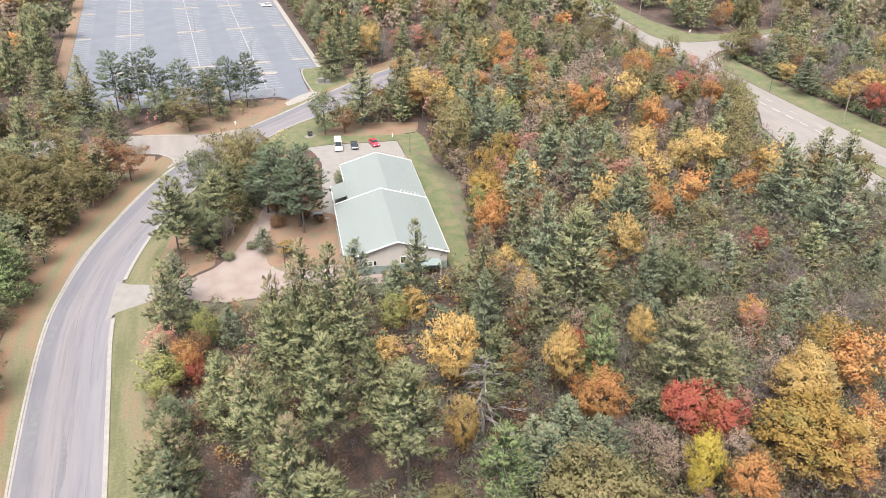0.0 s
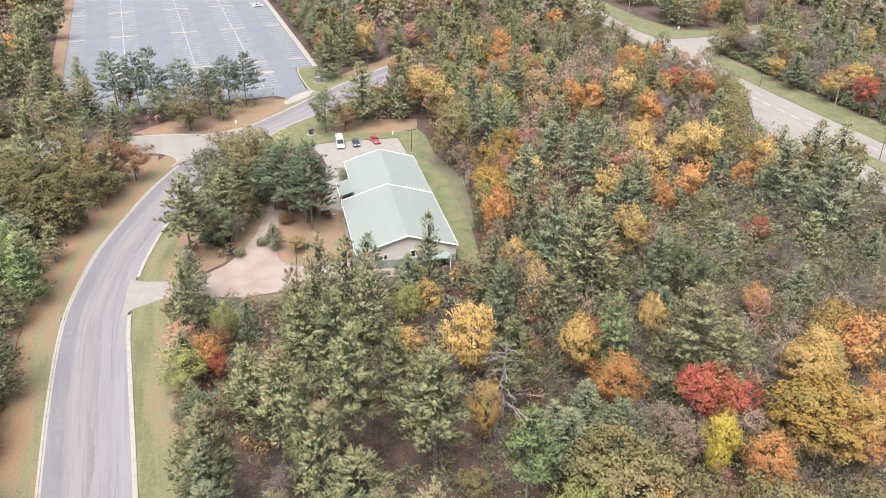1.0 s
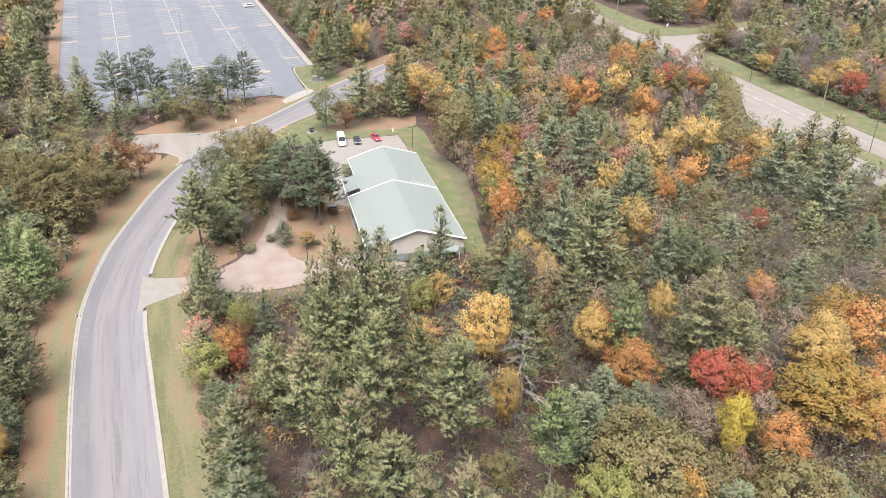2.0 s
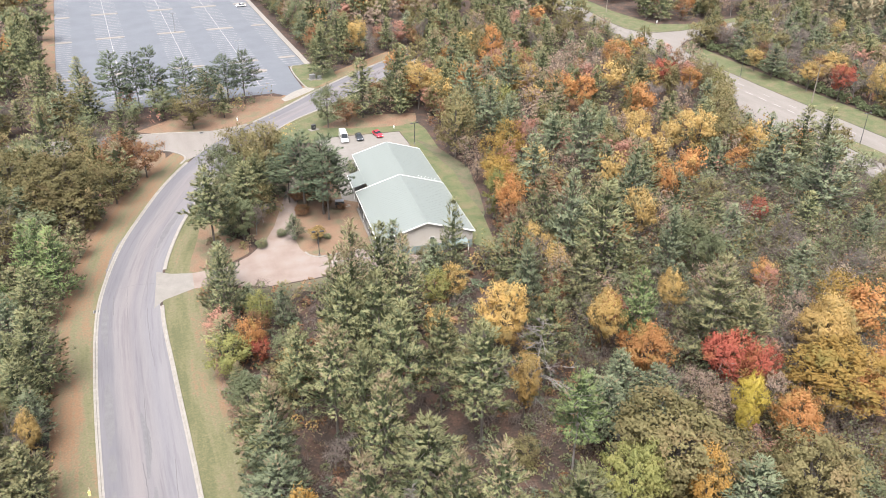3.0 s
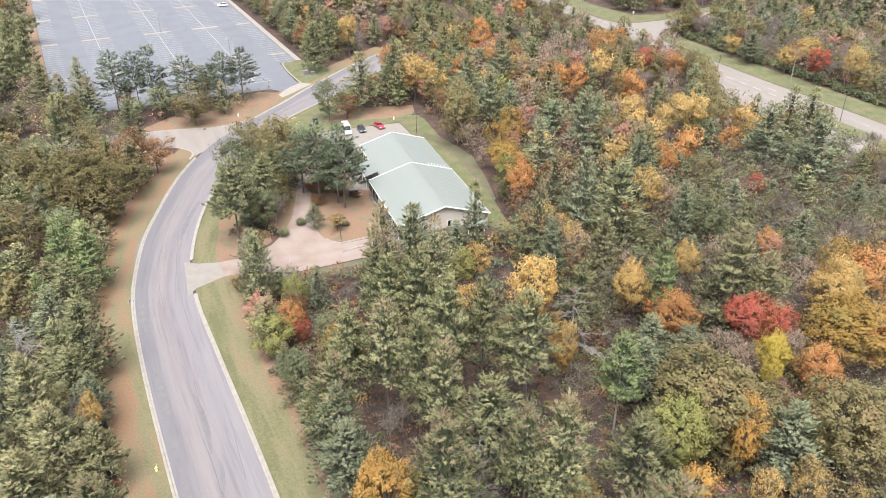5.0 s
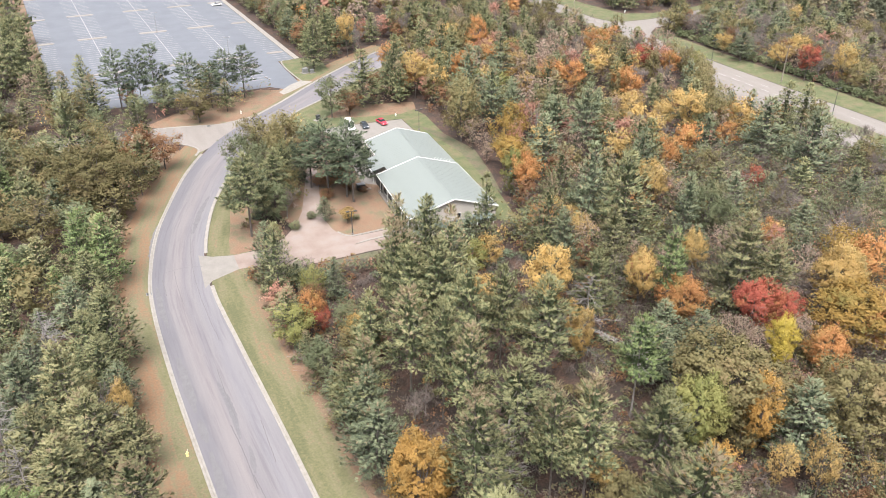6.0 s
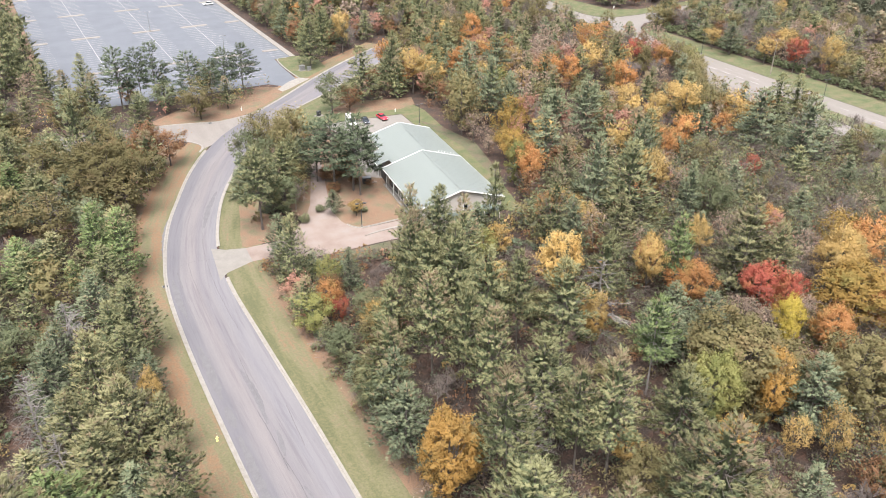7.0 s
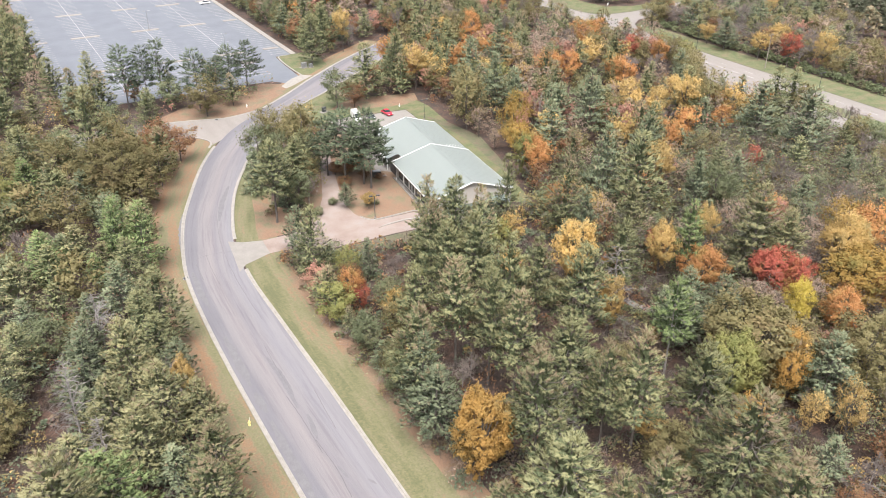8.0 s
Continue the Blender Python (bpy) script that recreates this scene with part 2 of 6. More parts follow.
def paint(name, c):
    m, n, l, b = base_material(name, 0.25)
    tc = n.new("ShaderNodeTexCoord")
    r = ramp(n, [(0.3, tuple(v * 0.9 for v in c)), (0.7, c)])
    l.new(noise_node(n, l, tc.outputs["Object"], 1.2), r.inputs["Fac"])
    l.new(r.outputs["Color"], b.inputs["Base Color"])
    b.inputs["Coat Weight"].default_value = 0.6
    return m


def glass_dark():
    m, n, l, b = base_material("dark_window_glass", 0.06)
    b.inputs["Base Color"].default_value = (0.015, 0.018, 0.02, 1)
    b.inputs["Specular IOR Level"].default_value = 0.6
    return m


GLASS = glass_dark()
CAR_WHITE, CAR_BLACK, CAR_RED = paint("white_car_paint", (0.60, 0.59, 0.58)), paint("black_car_paint", (0.03, 0.035, 0.045)), paint("red_car_paint", (0.42, 0.03, 0.05))
LAMP_RED, LAMP_CLEAR = paint("red_tail_light", (0.35, 0.02, 0.02)), paint("clear_headlight", (0.7, 0.7, 0.7))
YELLOW_PAINT = paint("yellow_hydrant_paint", (0.75, 0.62, 0.25))


def road_material():
    """Worn mauve-grey asphalt; U runs across from the west kerb in metres, V along the road."""
    m, n, l, b = base_material("worn_mauve_grey_asphalt", 0.85)
    tc = n.new("ShaderNodeTexCoord")
    uv = tc.outputs["UV"]
    r = ramp(n, [(0.25, (0.098, 0.093, 0.101)), (0.5, (0.123, 0.115, 0.121)), (0.75, (0.137, 0.127, 0.131))])
    l.new(noise_node(n, l, stretched(n, l, uv, (0.55, 0.035, 1)), 1.0, 5.0, 0.65), r.inputs["Fac"])
    sep = n.new("ShaderNodeSeparateXYZ")
    l.new(uv, sep.inputs[0])
    wander = noise_node(n, l, stretched(n, l, uv, (0.0, 0.06, 1)), 1.0, 3.0)
    ad = n.new("ShaderNodeMath")
    ad.operation = "MULTIPLY_ADD"
    l.new(wander, ad.inputs[0])
    ad.inputs[1].default_value = 1.6
    l.new(sep.outputs["X"], ad.inputs[2])
    # cooler, darker bands by the west kerb and along the lanes
    sc = n.new("ShaderNodeMath")
    sc.operation = "DIVIDE"
    l.new(ad.outputs[0], sc.inputs[0])
    sc.inputs[1].default_value = 15.0
    band = ramp(n, [(0.0, (0.85, 0.86, 0.9)), (0.10, (0.78, 0.79, 0.84)), (0.21, (0.80, 0.81, 0.85)), (0.25, (1.0, 0.98, 0.98)), (0.42, (1.05, 1.0, 0.98)), (0.5, (0.90, 0.89, 0.92)),
                    (0.58, (1.02, 1.0, 1.0)), (0.70, (0.97, 0.98, 1.02)), (0.80, (1.04, 1.04, 1.06)), (1.0, (0.98, 0.98, 1.0))])
    l.new(sc.outputs[0], band.inputs["Fac"])
    col = mixed(n, l, 1.0, r.outputs["Color"], band.outputs["Color"], "MULTIPLY")
    # tyre-worn streaks and darker oily blotches
    st = ramp(n, [(0.52, (1, 1, 1)), (0.62, (0.78, 0.77, 0.80)), (0.72, (0.70, 0.70, 0.73))])
    l.new(noise_node(n, l, stretched(n, l, uv, (1.4, 0.05, 1)), 1.0, 4.0, 0.7), st.inputs["Fac"])
    col = mixed(n, l, 0.55, col, mixed(n, l, 1.0, col, st.outputs["Color"], "MULTIPLY"))
    g = noise_node(n, l, uv, 9.0, 3.0, 0.7)
    gr = ramp(n, [(0.3, (0.88, 0.88, 0.88)), (0.7, (1.1, 1.1, 1.1))])
    l.new(g, gr.inputs["Fac"])
    l.new(mixed(n, l, 1.0, col, gr.outputs["Color"], "MULTIPLY"), b.inputs["Base Color"])
    bumped(n, l, b, g, 0.2)
    return m


def verge_material(name, brown):
    """Mown grass with strips of brown litter along the road; U across in metres, V along."""
    m, n, l, b = base_material(name, 0.95)
    tc = n.new("ShaderNodeTexCoord")
    uv = tc.outputs["UV"]
    f1 = noise_node(n, l, stretched(n, l, uv, (0.35, 0.05, 1)), 1.0, 3.0, 0.5)
    f2 = noise_node(n, l, stretched(n, l, uv, (1.6, 0.12, 1)), 1.0, 2.0, 0.5)
    f3 = noise_node(n, l, uv, 1.3, 6.0, 0.68)
    ad = n.new("ShaderNodeMath")
    ad.operation = "MULTIPLY_ADD"
    l.new(f2, ad.inputs[0])
    ad.inputs[1].default_value = 0.35
    both = n.new("ShaderNodeMath")
    both.operation = "MULTIPLY_ADD"
    l.new(f3, both.inputs[0])
    both.inputs[1].default_value = 0.75
    l.new(f1, both.inputs[2])
    l.new(both.outputs[0], ad.inputs[2])
    sep = n.new("ShaderNodeSeparateXYZ")
    l.new(uv, sep.inputs[0])
    far_side = n.new("ShaderNodeMapRange")
    far_side.inputs["From Min"].default_value, far_side.inputs["From Max"].default_value = 0.5, 6.5
    far_side.inputs["To Min"].default_value, far_side.inputs["To Max"].default_value = -0.055 + brown, 0.055 + brown
    l.new(sep.outputs["X"], far_side.inputs["Value"])
    hf = n.new("ShaderNodeMath")
    hf.operation = "MULTIPLY_ADD"
    l.new(ad.outputs[0], hf.inputs[0])
    hf.inputs[1].default_value = 0.476
    l.new(far_side.outputs["Result"], hf.inputs[2])
    r = ramp(n, [(0.37, (0.065, 0.066, 0.030)), (0.44, (0.088, 0.084, 0.041)), (0.50, (0.102, 0.093, 0.053)), (0.55, (0.125, 0.087, 0.053)), (0.62, (0.140, 0.081, 0.046))])
    l.new(hf.outputs[0], r.inputs["Fac"])
    g = noise_node(n, l, uv, 3.2, 5.0, 0.75)
    gr = ramp(n, [(0.3, (0.70, 0.72, 0.70)), (0.7, (1.28, 1.25, 1.22))])
    l.new(g, gr.inputs["Fac"])
    l.new(mixed(n, l, 1.0, r.outputs["Color"], gr.outputs["Color"], "MULTIPLY"), b.inputs["Base Color"])
    bumped(n, l, b, g, 0.5)
    return m


ROAD, VERGE, VERGE_WEST = road_material(), verge_material("mown_verge_with_litter", -0.032), verge_material("dry_tan_verge", 0.05)


# ---- mesh helpers ----
def mesh_of(name, verts, faces, mats, index=None, uvs=None):
    me = bpy.data.meshes.new(name)
    me.from_pydata([tuple(map(float, v)) for v in verts], [], faces)
    for m in mats if isinstance(mats, (list, tuple)) else [mats]:
        me.materials.append(m)
    if index is not None:
        me.polygons.foreach_set("material_index", np.asarray(index, dtype=np.int32))
    if uvs is not None:
        layer = me.uv_layers.new(name="UVMap")
        loops = np.empty(len(me.loops), dtype=np.int32)
        me.loops.foreach_get("vertex_index", loops)
        layer.data.foreach_set("uv", np.asarray(uvs, dtype=np.float32)[loops].ravel())
    me.update()
    return me


def place(name, me, parent=None, label="", at=(0, 0, 0), rz=0.0):
    ob = new(name, me)
    ob.location, ob.rotation_euler = at, (0, 0, radians(rz))
    if parent is not None:
        ob.parent = parent
    if label:
        ob["label"] = label
    return ob


def part(name, bm, material, parent, label=""):
    me = bpy.data.meshes.new(name)
    bm.to_mesh(me)
    bm.free()
    me.materials.append(material)
    return place(name, me, parent, label)


def box_bm(x0, x1, y0, y1, z0, z1, bevel=0.0):
    bm = bmesh.new()
    bmesh.ops.create_cube(bm, size=1.0, matrix=Matrix.Translation(((x0 + x1) / 2, (y0 + y1) / 2, (z0 + z1) / 2)) @ Matrix.Diagonal((x1 - x0, y1 - y0, z1 - z0, 1)))
    if bevel:
        bmesh.ops.bevel(bm, geom=bm.edges[:], offset=bevel, segments=2, affect="EDGES", profile=0.5)
    return bm


def tube_bm(points, radii, sides=8):
    """A tapered round bar along a line of points."""
    bm = bmesh.new()
    v, f = tube(points, radii, sides)
    vs = [bm.verts.new(p) for p in v]
    for q in f:
        bm.faces.new([vs[i] for i in q])
    return bm


def tube(points, radii, sides=6, start=0):
    pts = [np.array(p, dtype=float) for p in points]
    verts, faces = [], []
    for i, p in enumerate(pts):
        d = pts[min(i + 1, len(pts) - 1)] - pts[max(i - 1, 0)]
        d = d / (np.linalg.norm(d) + 1e-9)
        a = np.cross(d, (0.31, 0.95, 0.05) if abs(d[2]) > 0.8 else (0, 0, 1.0))
        a = a / (np.linalg.norm(a) + 1e-9)
        c = np.cross(d, a)
        for k in range(sides):
            w = 2 * math.pi * k / sides
            verts.append(p + radii[i] * (math.cos(w) * a + math.sin(w) * c))
    for i in range(len(pts) - 1):
        for k in range(sides):
            faces.append((start + i * sides + k, start + i * sides + (k + 1) % sides, start + (i + 1) * sides + (k + 1) % sides, start + (i + 1) * sides + k))
    faces.append(tuple(start + (len(pts) - 1) * sides + k for k in range(sides)))
    return verts, faces


def thing(name, label, category, group="", at=(0, 0, 0), rz=0.0, kind=""):
    e = new(name)
    e.empty_display_size = 0.2
    e.location, e.rotation_euler = at, (0, 0, radians(rz))
    return tagged(e, label, category, group, kind)


def smooth_line(ctrl, step=1.5):
    """A Catmull-Rom curve through the control points, in even steps."""
    p = [np.array(c, dtype=float) for c in ctrl]
    p = [2 * p[0] - p[1]] + p + [2 * p[-1] - p[-2]]
    out = []
    for i in range(1, len(p) - 2):
        for k in range(12):
            t = k / 12
            out.append(0.5 * (2 * p[i] + (p[i + 1] - p[i - 1]) * t + (2 * p[i - 1] - 5 * p[i] + 4 * p[i + 1] - p[i + 2]) * t * t + (3 * p[i] - p[i - 1] - 3 * p[i + 1] + p[i + 2]) * t ** 3))
    out.append(p[-2])
    out = np.array(out)
    s = np.concatenate([[0], np.cumsum(np.linalg.norm(np.diff(out, axis=0), axis=1))])
    n = max(2, int(s[-1] / step))
    q = np.linspace(0, s[-1], n + 1)
    return np.stack([np.interp(q, s, out[:, k]) for k in range(2)], axis=1)


def offset(line, d):
    """The line moved d metres to its right."""
    t = np.gradient(line, axis=0)
    t /= np.linalg.norm(t, axis=1)[:, None]
    return line + d * np.stack([t[:, 1], -t[:, 0]], axis=1)


def ribbon(name, a, b, z, mat, label, kind="structure", category="", cross=6, from_b=False):
    """A sheet between two lines of as many points, with U across and V along in metres."""
    n = len(a)
    verts, uvs, faces = [], [], []
    mid = (a + b) / 2
    s = np.concatenate([[0], np.cumsum(np.linalg.norm(np.diff(mid, axis=0), axis=1))])
    for i in range(n):
        w = np.linalg.norm(b[i] - a[i])
        for k in range(cross + 1):
            p = a[i] + (b[i] - a[i]) * k / cross
            verts.append((p[0], p[1], z))
            uvs.append((w * (cross - k if from_b else k) / cross, s[i]))
    for i in range(n - 1):
        for k in range(cross):
            q = i * (cross + 1) + k
            faces.append((q, q + 1, q + cross + 2, q + cross + 1))
    return tagged(place(name, mesh_of(name, verts, faces, mat, uvs=uvs)), label, category, kind=kind)


def sheet(name, outline, z, mat, label, kind="structure", depth=0.0):
    bm = bmesh.new()
    turn = sum(x0 * y1 - x1 * y0 for (x0, y0), (x1, y1) in zip(outline, outline[1:] + outline[:1]))
    f = bm.faces.new([bm.verts.new((x, y, z)) for x, y in (outline if turn > 0 else outline[::-1])])
    f.normal_update()
    if depth:
        r = bmesh.ops.extrude_face_region(bm, geom=[f])
        bmesh.ops.translate(bm, vec=(0, 0, depth), verts=[g for g in r["geom"] if isinstance(g, bmesh.types.BMVert)])
        bmesh.ops.recalc_face_normals(bm, faces=bm.faces)
    bmesh.ops.triangulate(bm, faces=bm.faces[:])
    return tagged(part(name, bm, mat, None), label, kind=kind)


def kerb(name, line, label, width=0.75, up=0.14, mat=KERB):
    """A kerb with its gutter, lying to the right of the line: the gutter first, then the raised face and the top."""
    prof = [(0.0, 0.035), (0.42 * width, 0.045), (0.5 * width, up), (width - 0.04, up), (width, up - 0.04), (width, -0.03)]
    lines = [offset(line, d) for d, _ in prof]
    n, k = len(line), len(prof)
    verts = [(lines[j][i][0], lines[j][i][1], prof[j][1]) for i in range(n) for j in range(k)]
    faces = [(i * k + j, i * k + j + 1, (i + 1) * k + j + 1, (i + 1) * k + j) for i in range(n - 1) for j in range(k - 1)]
    return tagged(place(name, mesh_of(name, verts, faces, mat)), label, kind="structure")


def inside(x, y, poly):
    hit = False
    for (x0, y0), (x1, y1) in zip(poly, poly[1:] + poly[:1]):
        if (y0 > y) != (y1 > y) and x < (x1 - x0) * (y - y0) / (y1 - y0) + x0:
            hit = not hit
    return hit


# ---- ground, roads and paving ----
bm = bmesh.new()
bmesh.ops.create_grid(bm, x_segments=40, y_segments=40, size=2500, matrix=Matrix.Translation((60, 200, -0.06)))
tagged(part("ground", bm, FLOOR, None), "woodland floor covered with fallen leaves, its brown darkened for tree shade", kind="structure")

WEST = smooth_line([(-30.5, -120), (-30.5, 0), (-30.5, 60), (-30.6, 90), (-30.3, 115), (-29.2, 136), (-27.0, 149.5), (-23.0, 164.5), (-17.5, 178.5), (-11.5, 192), (-4.4, 204.6), (4.0, 215.8), (16.2, 227.2), (29.4, 238.3), (44, 251.5), (62, 266), (84, 281)])
EAST_CTRL = [(-17.4, -120), (-17.4, 0), (-17.4, 60), (-17.1, 90), (-17.1, 115), (-16.9, 134), (-15.0, 149), (-12.2, 160), (-7.8, 172.5), (-2.0, 184.5), (5.2, 197), (16, 211.5), (28.8, 224.6), (40.5, 233), (54, 243.5), (70, 256), (92, 270)]
EAST = smooth_line(EAST_CTRL)
N_ROAD = 320


def resample(line, n):
    s = np.concatenate([[0], np.cumsum(np.linalg.norm(np.diff(line, axis=0), axis=1))])
    q = np.linspace(0, s[-1], n)
    return np.stack([np.interp(q, s, line[:, k]) for k in range(2)], axis=1)


def between(line, y0, y1):
    return line[(line[:, 1] >= y0) & (line[:, 1] <= y1)]


WEST, EAST = offset(resample(WEST, N_ROAD), 0.8), offset(resample(EAST, N_ROAD), -0.8)
MID = (WEST + EAST) / 2
ribbon("road", WEST, EAST, 0.02, ROAD, "worn mauve-grey asphalt road with faded lane wear", cross=4)
kerb("kerb_west", between(WEST, -120, 205.5)[::-1], "cream concrete kerb and gutter along the road")
kerb("kerb_west_north", between(WEST, 228.0, 300)[::-1], "cream concrete kerb and gutter along the road")
kerb("kerb_east_south", between(EAST, -120, 137.6), "cream concrete kerb and gutter along the road")
kerb("kerb_east_north", between(EAST, 149.2, 300), "cream concrete kerb and gutter along the road")
w_out = np.array([offset(WEST, -7.2)[i] for i in range(N_ROAD)])
ribbon("verge_west", w_out, offset(WEST, -0.5), -0.02, VERGE_WEST, "dry tan grass verge streaked with pine litter", from_b=True)
ribbon("verge_east", offset(EAST, 0.5), offset(EAST, 9.2), -0.02, VERGE, "mown grass verge streaked with brown pine litter")

wood_edge = (EAST[:, 1] > 20) & (EAST[:, 1] < 131)
ribbon("litter_east", offset(EAST, 6.9)[wood_edge], offset(EAST, 10.8)[wood_edge], -0.012, LITTER, "red-brown pine litter along the edge of the wood")

# side street and its grass island
sheet("side_street", [(-4.9, 206.0), (-3.2, 207.6), (-3.6, 210.6), (-5.4, 213.6), (-8.5, 216.2), (-20, 219.5), (-60, 226), (-60, 236), (-20, 230.5), (-6, 228.8), (2.5, 226.2), (12.0, 226.4), (17, 228), (8, 214)], 0.012, HIGHWAY, "pale concrete side street meeting the road")
kerb("kerb_side_south", smooth_line([(-40, 222.6), (-20, 219.3), (-8.6, 216.2), (-5.3, 213.5), (-3.5, 210.6), (-3.3, 207.8), (-4.9, 204.6)], 0.8), "cream kerb curving round the grass corner", 0.6)
kerb("kerb_side_north", smooth_line([(16.6, 227.6), (11, 226.0), (5.5, 225.4), (-1, 227.2), (-8, 229.0), (-20, 230.6), (-40, 233.2)], 1.0), "cream kerb along the side street", 0.6)
sheet("litter_corner", [(-8, 229), (2, 227), (8, 226.4), (15, 228), (30, 240), (33, 248), (26, 252), (8, 247), (-4, 240), (-14, 233)], -0.012, LITTER, "red-brown pine litter on the verge before the car park")
sheet("litter_west", [(-33, 150), (-30, 160), (-24, 178), (-16, 193), (-9, 203), (-8, 214), (-14, 216), (-22, 200), (-31, 182), (-38, 164), (-39, 140), (-36.5, 118), (-36, 136)], -0.03, LITTER, "red-brown pine litter at the wood's edge")

# southern drive
APRON = [(-18.6, 136.4), (-16.6, 138.7), (-10.6, 140.9), (-10.2, 147.0), (-14.2, 148.3), (-15.6, 149.4), (-16.8, 150.2)]
sheet("drive_apron", APRON, 0.024, CONCRETE, "pale concrete apron where the drive meets the road")
DRIVE = [(-10.6, 140.9), (-5.6, 140.3), (2.5, 136.3), (9.6, 136.0), (16.5, 135.9), (30, 134.5), (36, 134), (36, 136.4), (28, 141.5), (25, 143.2), (15.4, 143.6), (13.4, 145.4), (12.5, 149), (12.6, 153), (14.0, 160), (16.4, 168), (19.5, 178), (22, 186), (20, 186.5), (16.4, 178.5), (13.2, 170), (9.4, 160.5), (6, 154.4), (1.6, 149.6), (-3.5, 146.8), (-10.2, 147.0)]
sheet("drive", DRIVE, 0.018, GRAVEL, "pinkish tan drive dusted with pine needles")
sheet("drive_verge", [(-6.5, 139.6), (2.0, 135.9), (9.6, 135.6), (16.5, 135.5), (30, 134.1), (36, 133.6), (36, 130.5), (16, 131.4), (2, 131.8), (-8.2, 135.4)], 0.004, THIN, "thin leaf-strewn grass beside the drive")
sheet("litter_yard", [(13.4, 145.4), (15.4, 143.8), (25, 143.4), (33, 139.5), (31.5, 168), (28, 169), (29.5, 180), (32, 196), (22, 200), (10, 186), (4, 160), (6, 150)], 0.004, LITTER, "red-brown pine litter in the yard by the building")
sheet("verge_drive_north", [(-10.6, 148.2), (-10, 147.4), (-4, 147.3), (2, 151), (3, 156), (-2, 162), (-5.5, 168), (-7.5, 160), (-9.6, 153)], 0.0, LITTER, "pine litter and thin grass beside the drive")
kerb("kerb_drive", smooth_line([(12.9, 147), (13.6, 145.2), (15.4, 143.8), (20, 143.6), (25.5, 143.4), (30, 141.5)], 0.8)[::-1], "low concrete kerb at the drive's edge", 0.45)
sheet("wedge_kerb", [(14.3, 140.0), (17.5, 140.9), (21.5, 140.9), (26.5, 139.6), (26.4, 139.1), (21.4, 140.3), (17.6, 140.3)], 0.02, KERB, "thin cream kerb dividing the drive", depth=0.13)

# northern yard
sheet("yard_concrete", [(31.3, 208.3), (37.7, 208.6), (56.0, 206.2), (55.4, 197), (54.0, 184), (34, 163.5), (27.8, 168.8), (29.8, 180), (33, 196), (32.6, 203)], 0.02, CONCRETE, "pale concrete parking yard behind the building")
sheet("lawn_north", [(30, 207), (33.6, 205), (31.0, 208.6), (37.7, 209.0), (56.3, 206.6), (55.6, 197), (53.6, 184), (50.6, 160), (48.0, 137), (51.5, 132), (56, 150), (58.5, 164), (61, 184), (64, 206), (63, 216), (46, 221), (41, 231), (29, 223), (18, 211)], 0.006, LAWN, "green lawn round the yard and the building")
sheet("litter_north", [(36, 217.5), (44, 213.8), (58, 210.5), (64, 213), (66, 219), (48, 224), (42, 222)], 0.012, LITTER, "band of red-brown litter under the trees")
sheet("litter_strip", [(58.2, 200), (62, 190), (64, 176), (60, 160), (56, 148), (57, 160), (59.5, 175)], 0.012, THIN, "leaf litter along the edge of the lawn")

# car park
LOT_OUT = [(-34.5, 254.0), (30.0, 253.2), (33.6, 249.0), (40.2, 254.2), (40.6, 270), (41.4, 280.6), (47.5, 281.2), (47.5, 520), (-34.5, 520)]
sheet("car_park", LOT_OUT, 0.0, LOT, "blue-grey asphalt car park, almost empty")
sheet("gate_apron", [(31.6, 243.6), (34.6, 245.4), (39.6, 249.2), (44.4, 252.6), (41.4, 255.4), (36.8, 252.6), (33.6, 249.4), (31.0, 246.4)], 0.026, KERB, "pale concrete apron at the car park entrance")
sheet("car_park_path", [(47.6, 281.2), (49.6, 281.2), (49.4, 520), (47.6, 520)], 0.05, KERB, "pale concrete path along the car park")
sheet("lawn_car_park", [(41.6, 280.4), (47.6, 281.0), (49.7, 281.0), (56, 278), (54, 262), (44, 254), (41.4, 255)], 0.008, LAWN, "patch of grass beside the car park entrance")
sheet("verge_car_park", [(-38.6, 254), (-34.6, 254), (-34.6, 520), (-39.5, 520)], 0.008, LITTER, "strip of brown grass along the car park")
kerb("kerb_car_park", smooth_line([(41.2, 254.4), (40.9, 262), (41.0, 272), (42.2, 280.2), (46, 281)], 1.0), "cream kerb round the grass corner", 0.5)


def bars(name, rows, z, mat, parent, label=""):
    """Flat painted bars, each (x0, x1, y0, y1), in one mesh."""
    v, f = [], []
    for x0, x1, y0, y1 in rows:
        k = len(v)
        v += [(x0, y0, z), (x1, y0, z), (x1, y1, z), (x0, y1, z)]
        f.append((k, k + 1, k + 2, k + 3))
    return place(name, mesh_of(name, v, f, mat), parent, label)


marks = thing("parking_lines", "faded white parking stall lines painted on asphalt", "road marking", kind="structure")
BAYS = [(-14.5, 5.4), (8.6, 5.4), (27.7, 5.4)]
ISLANDS_Y = [292.0, 342.4, 384.4, 428.0]
for cx, half in BAYS:
    rows = [(cx - half, cx + half, y, y + 0.26) for y in np.arange(262.0, 515, 2.8)]
    bars("stall_lines", rows, 0.006, STALL, marks)
    bars("bay_line", [(cx - 0.08, cx + 0.08, 262, 515)], 0.010, PAINT, marks)
bars("stall_lines", [(-34.2, -28.6, y, y + 0.26) for y in np.arange(262.0, 515, 2.8)], 0.006, STALL, marks)
bars("stall_lines", [(40.8, 46.6, y, y + 0.26) for y in np.arange(284.0, 515, 2.8)], 0.006, STALL, marks)


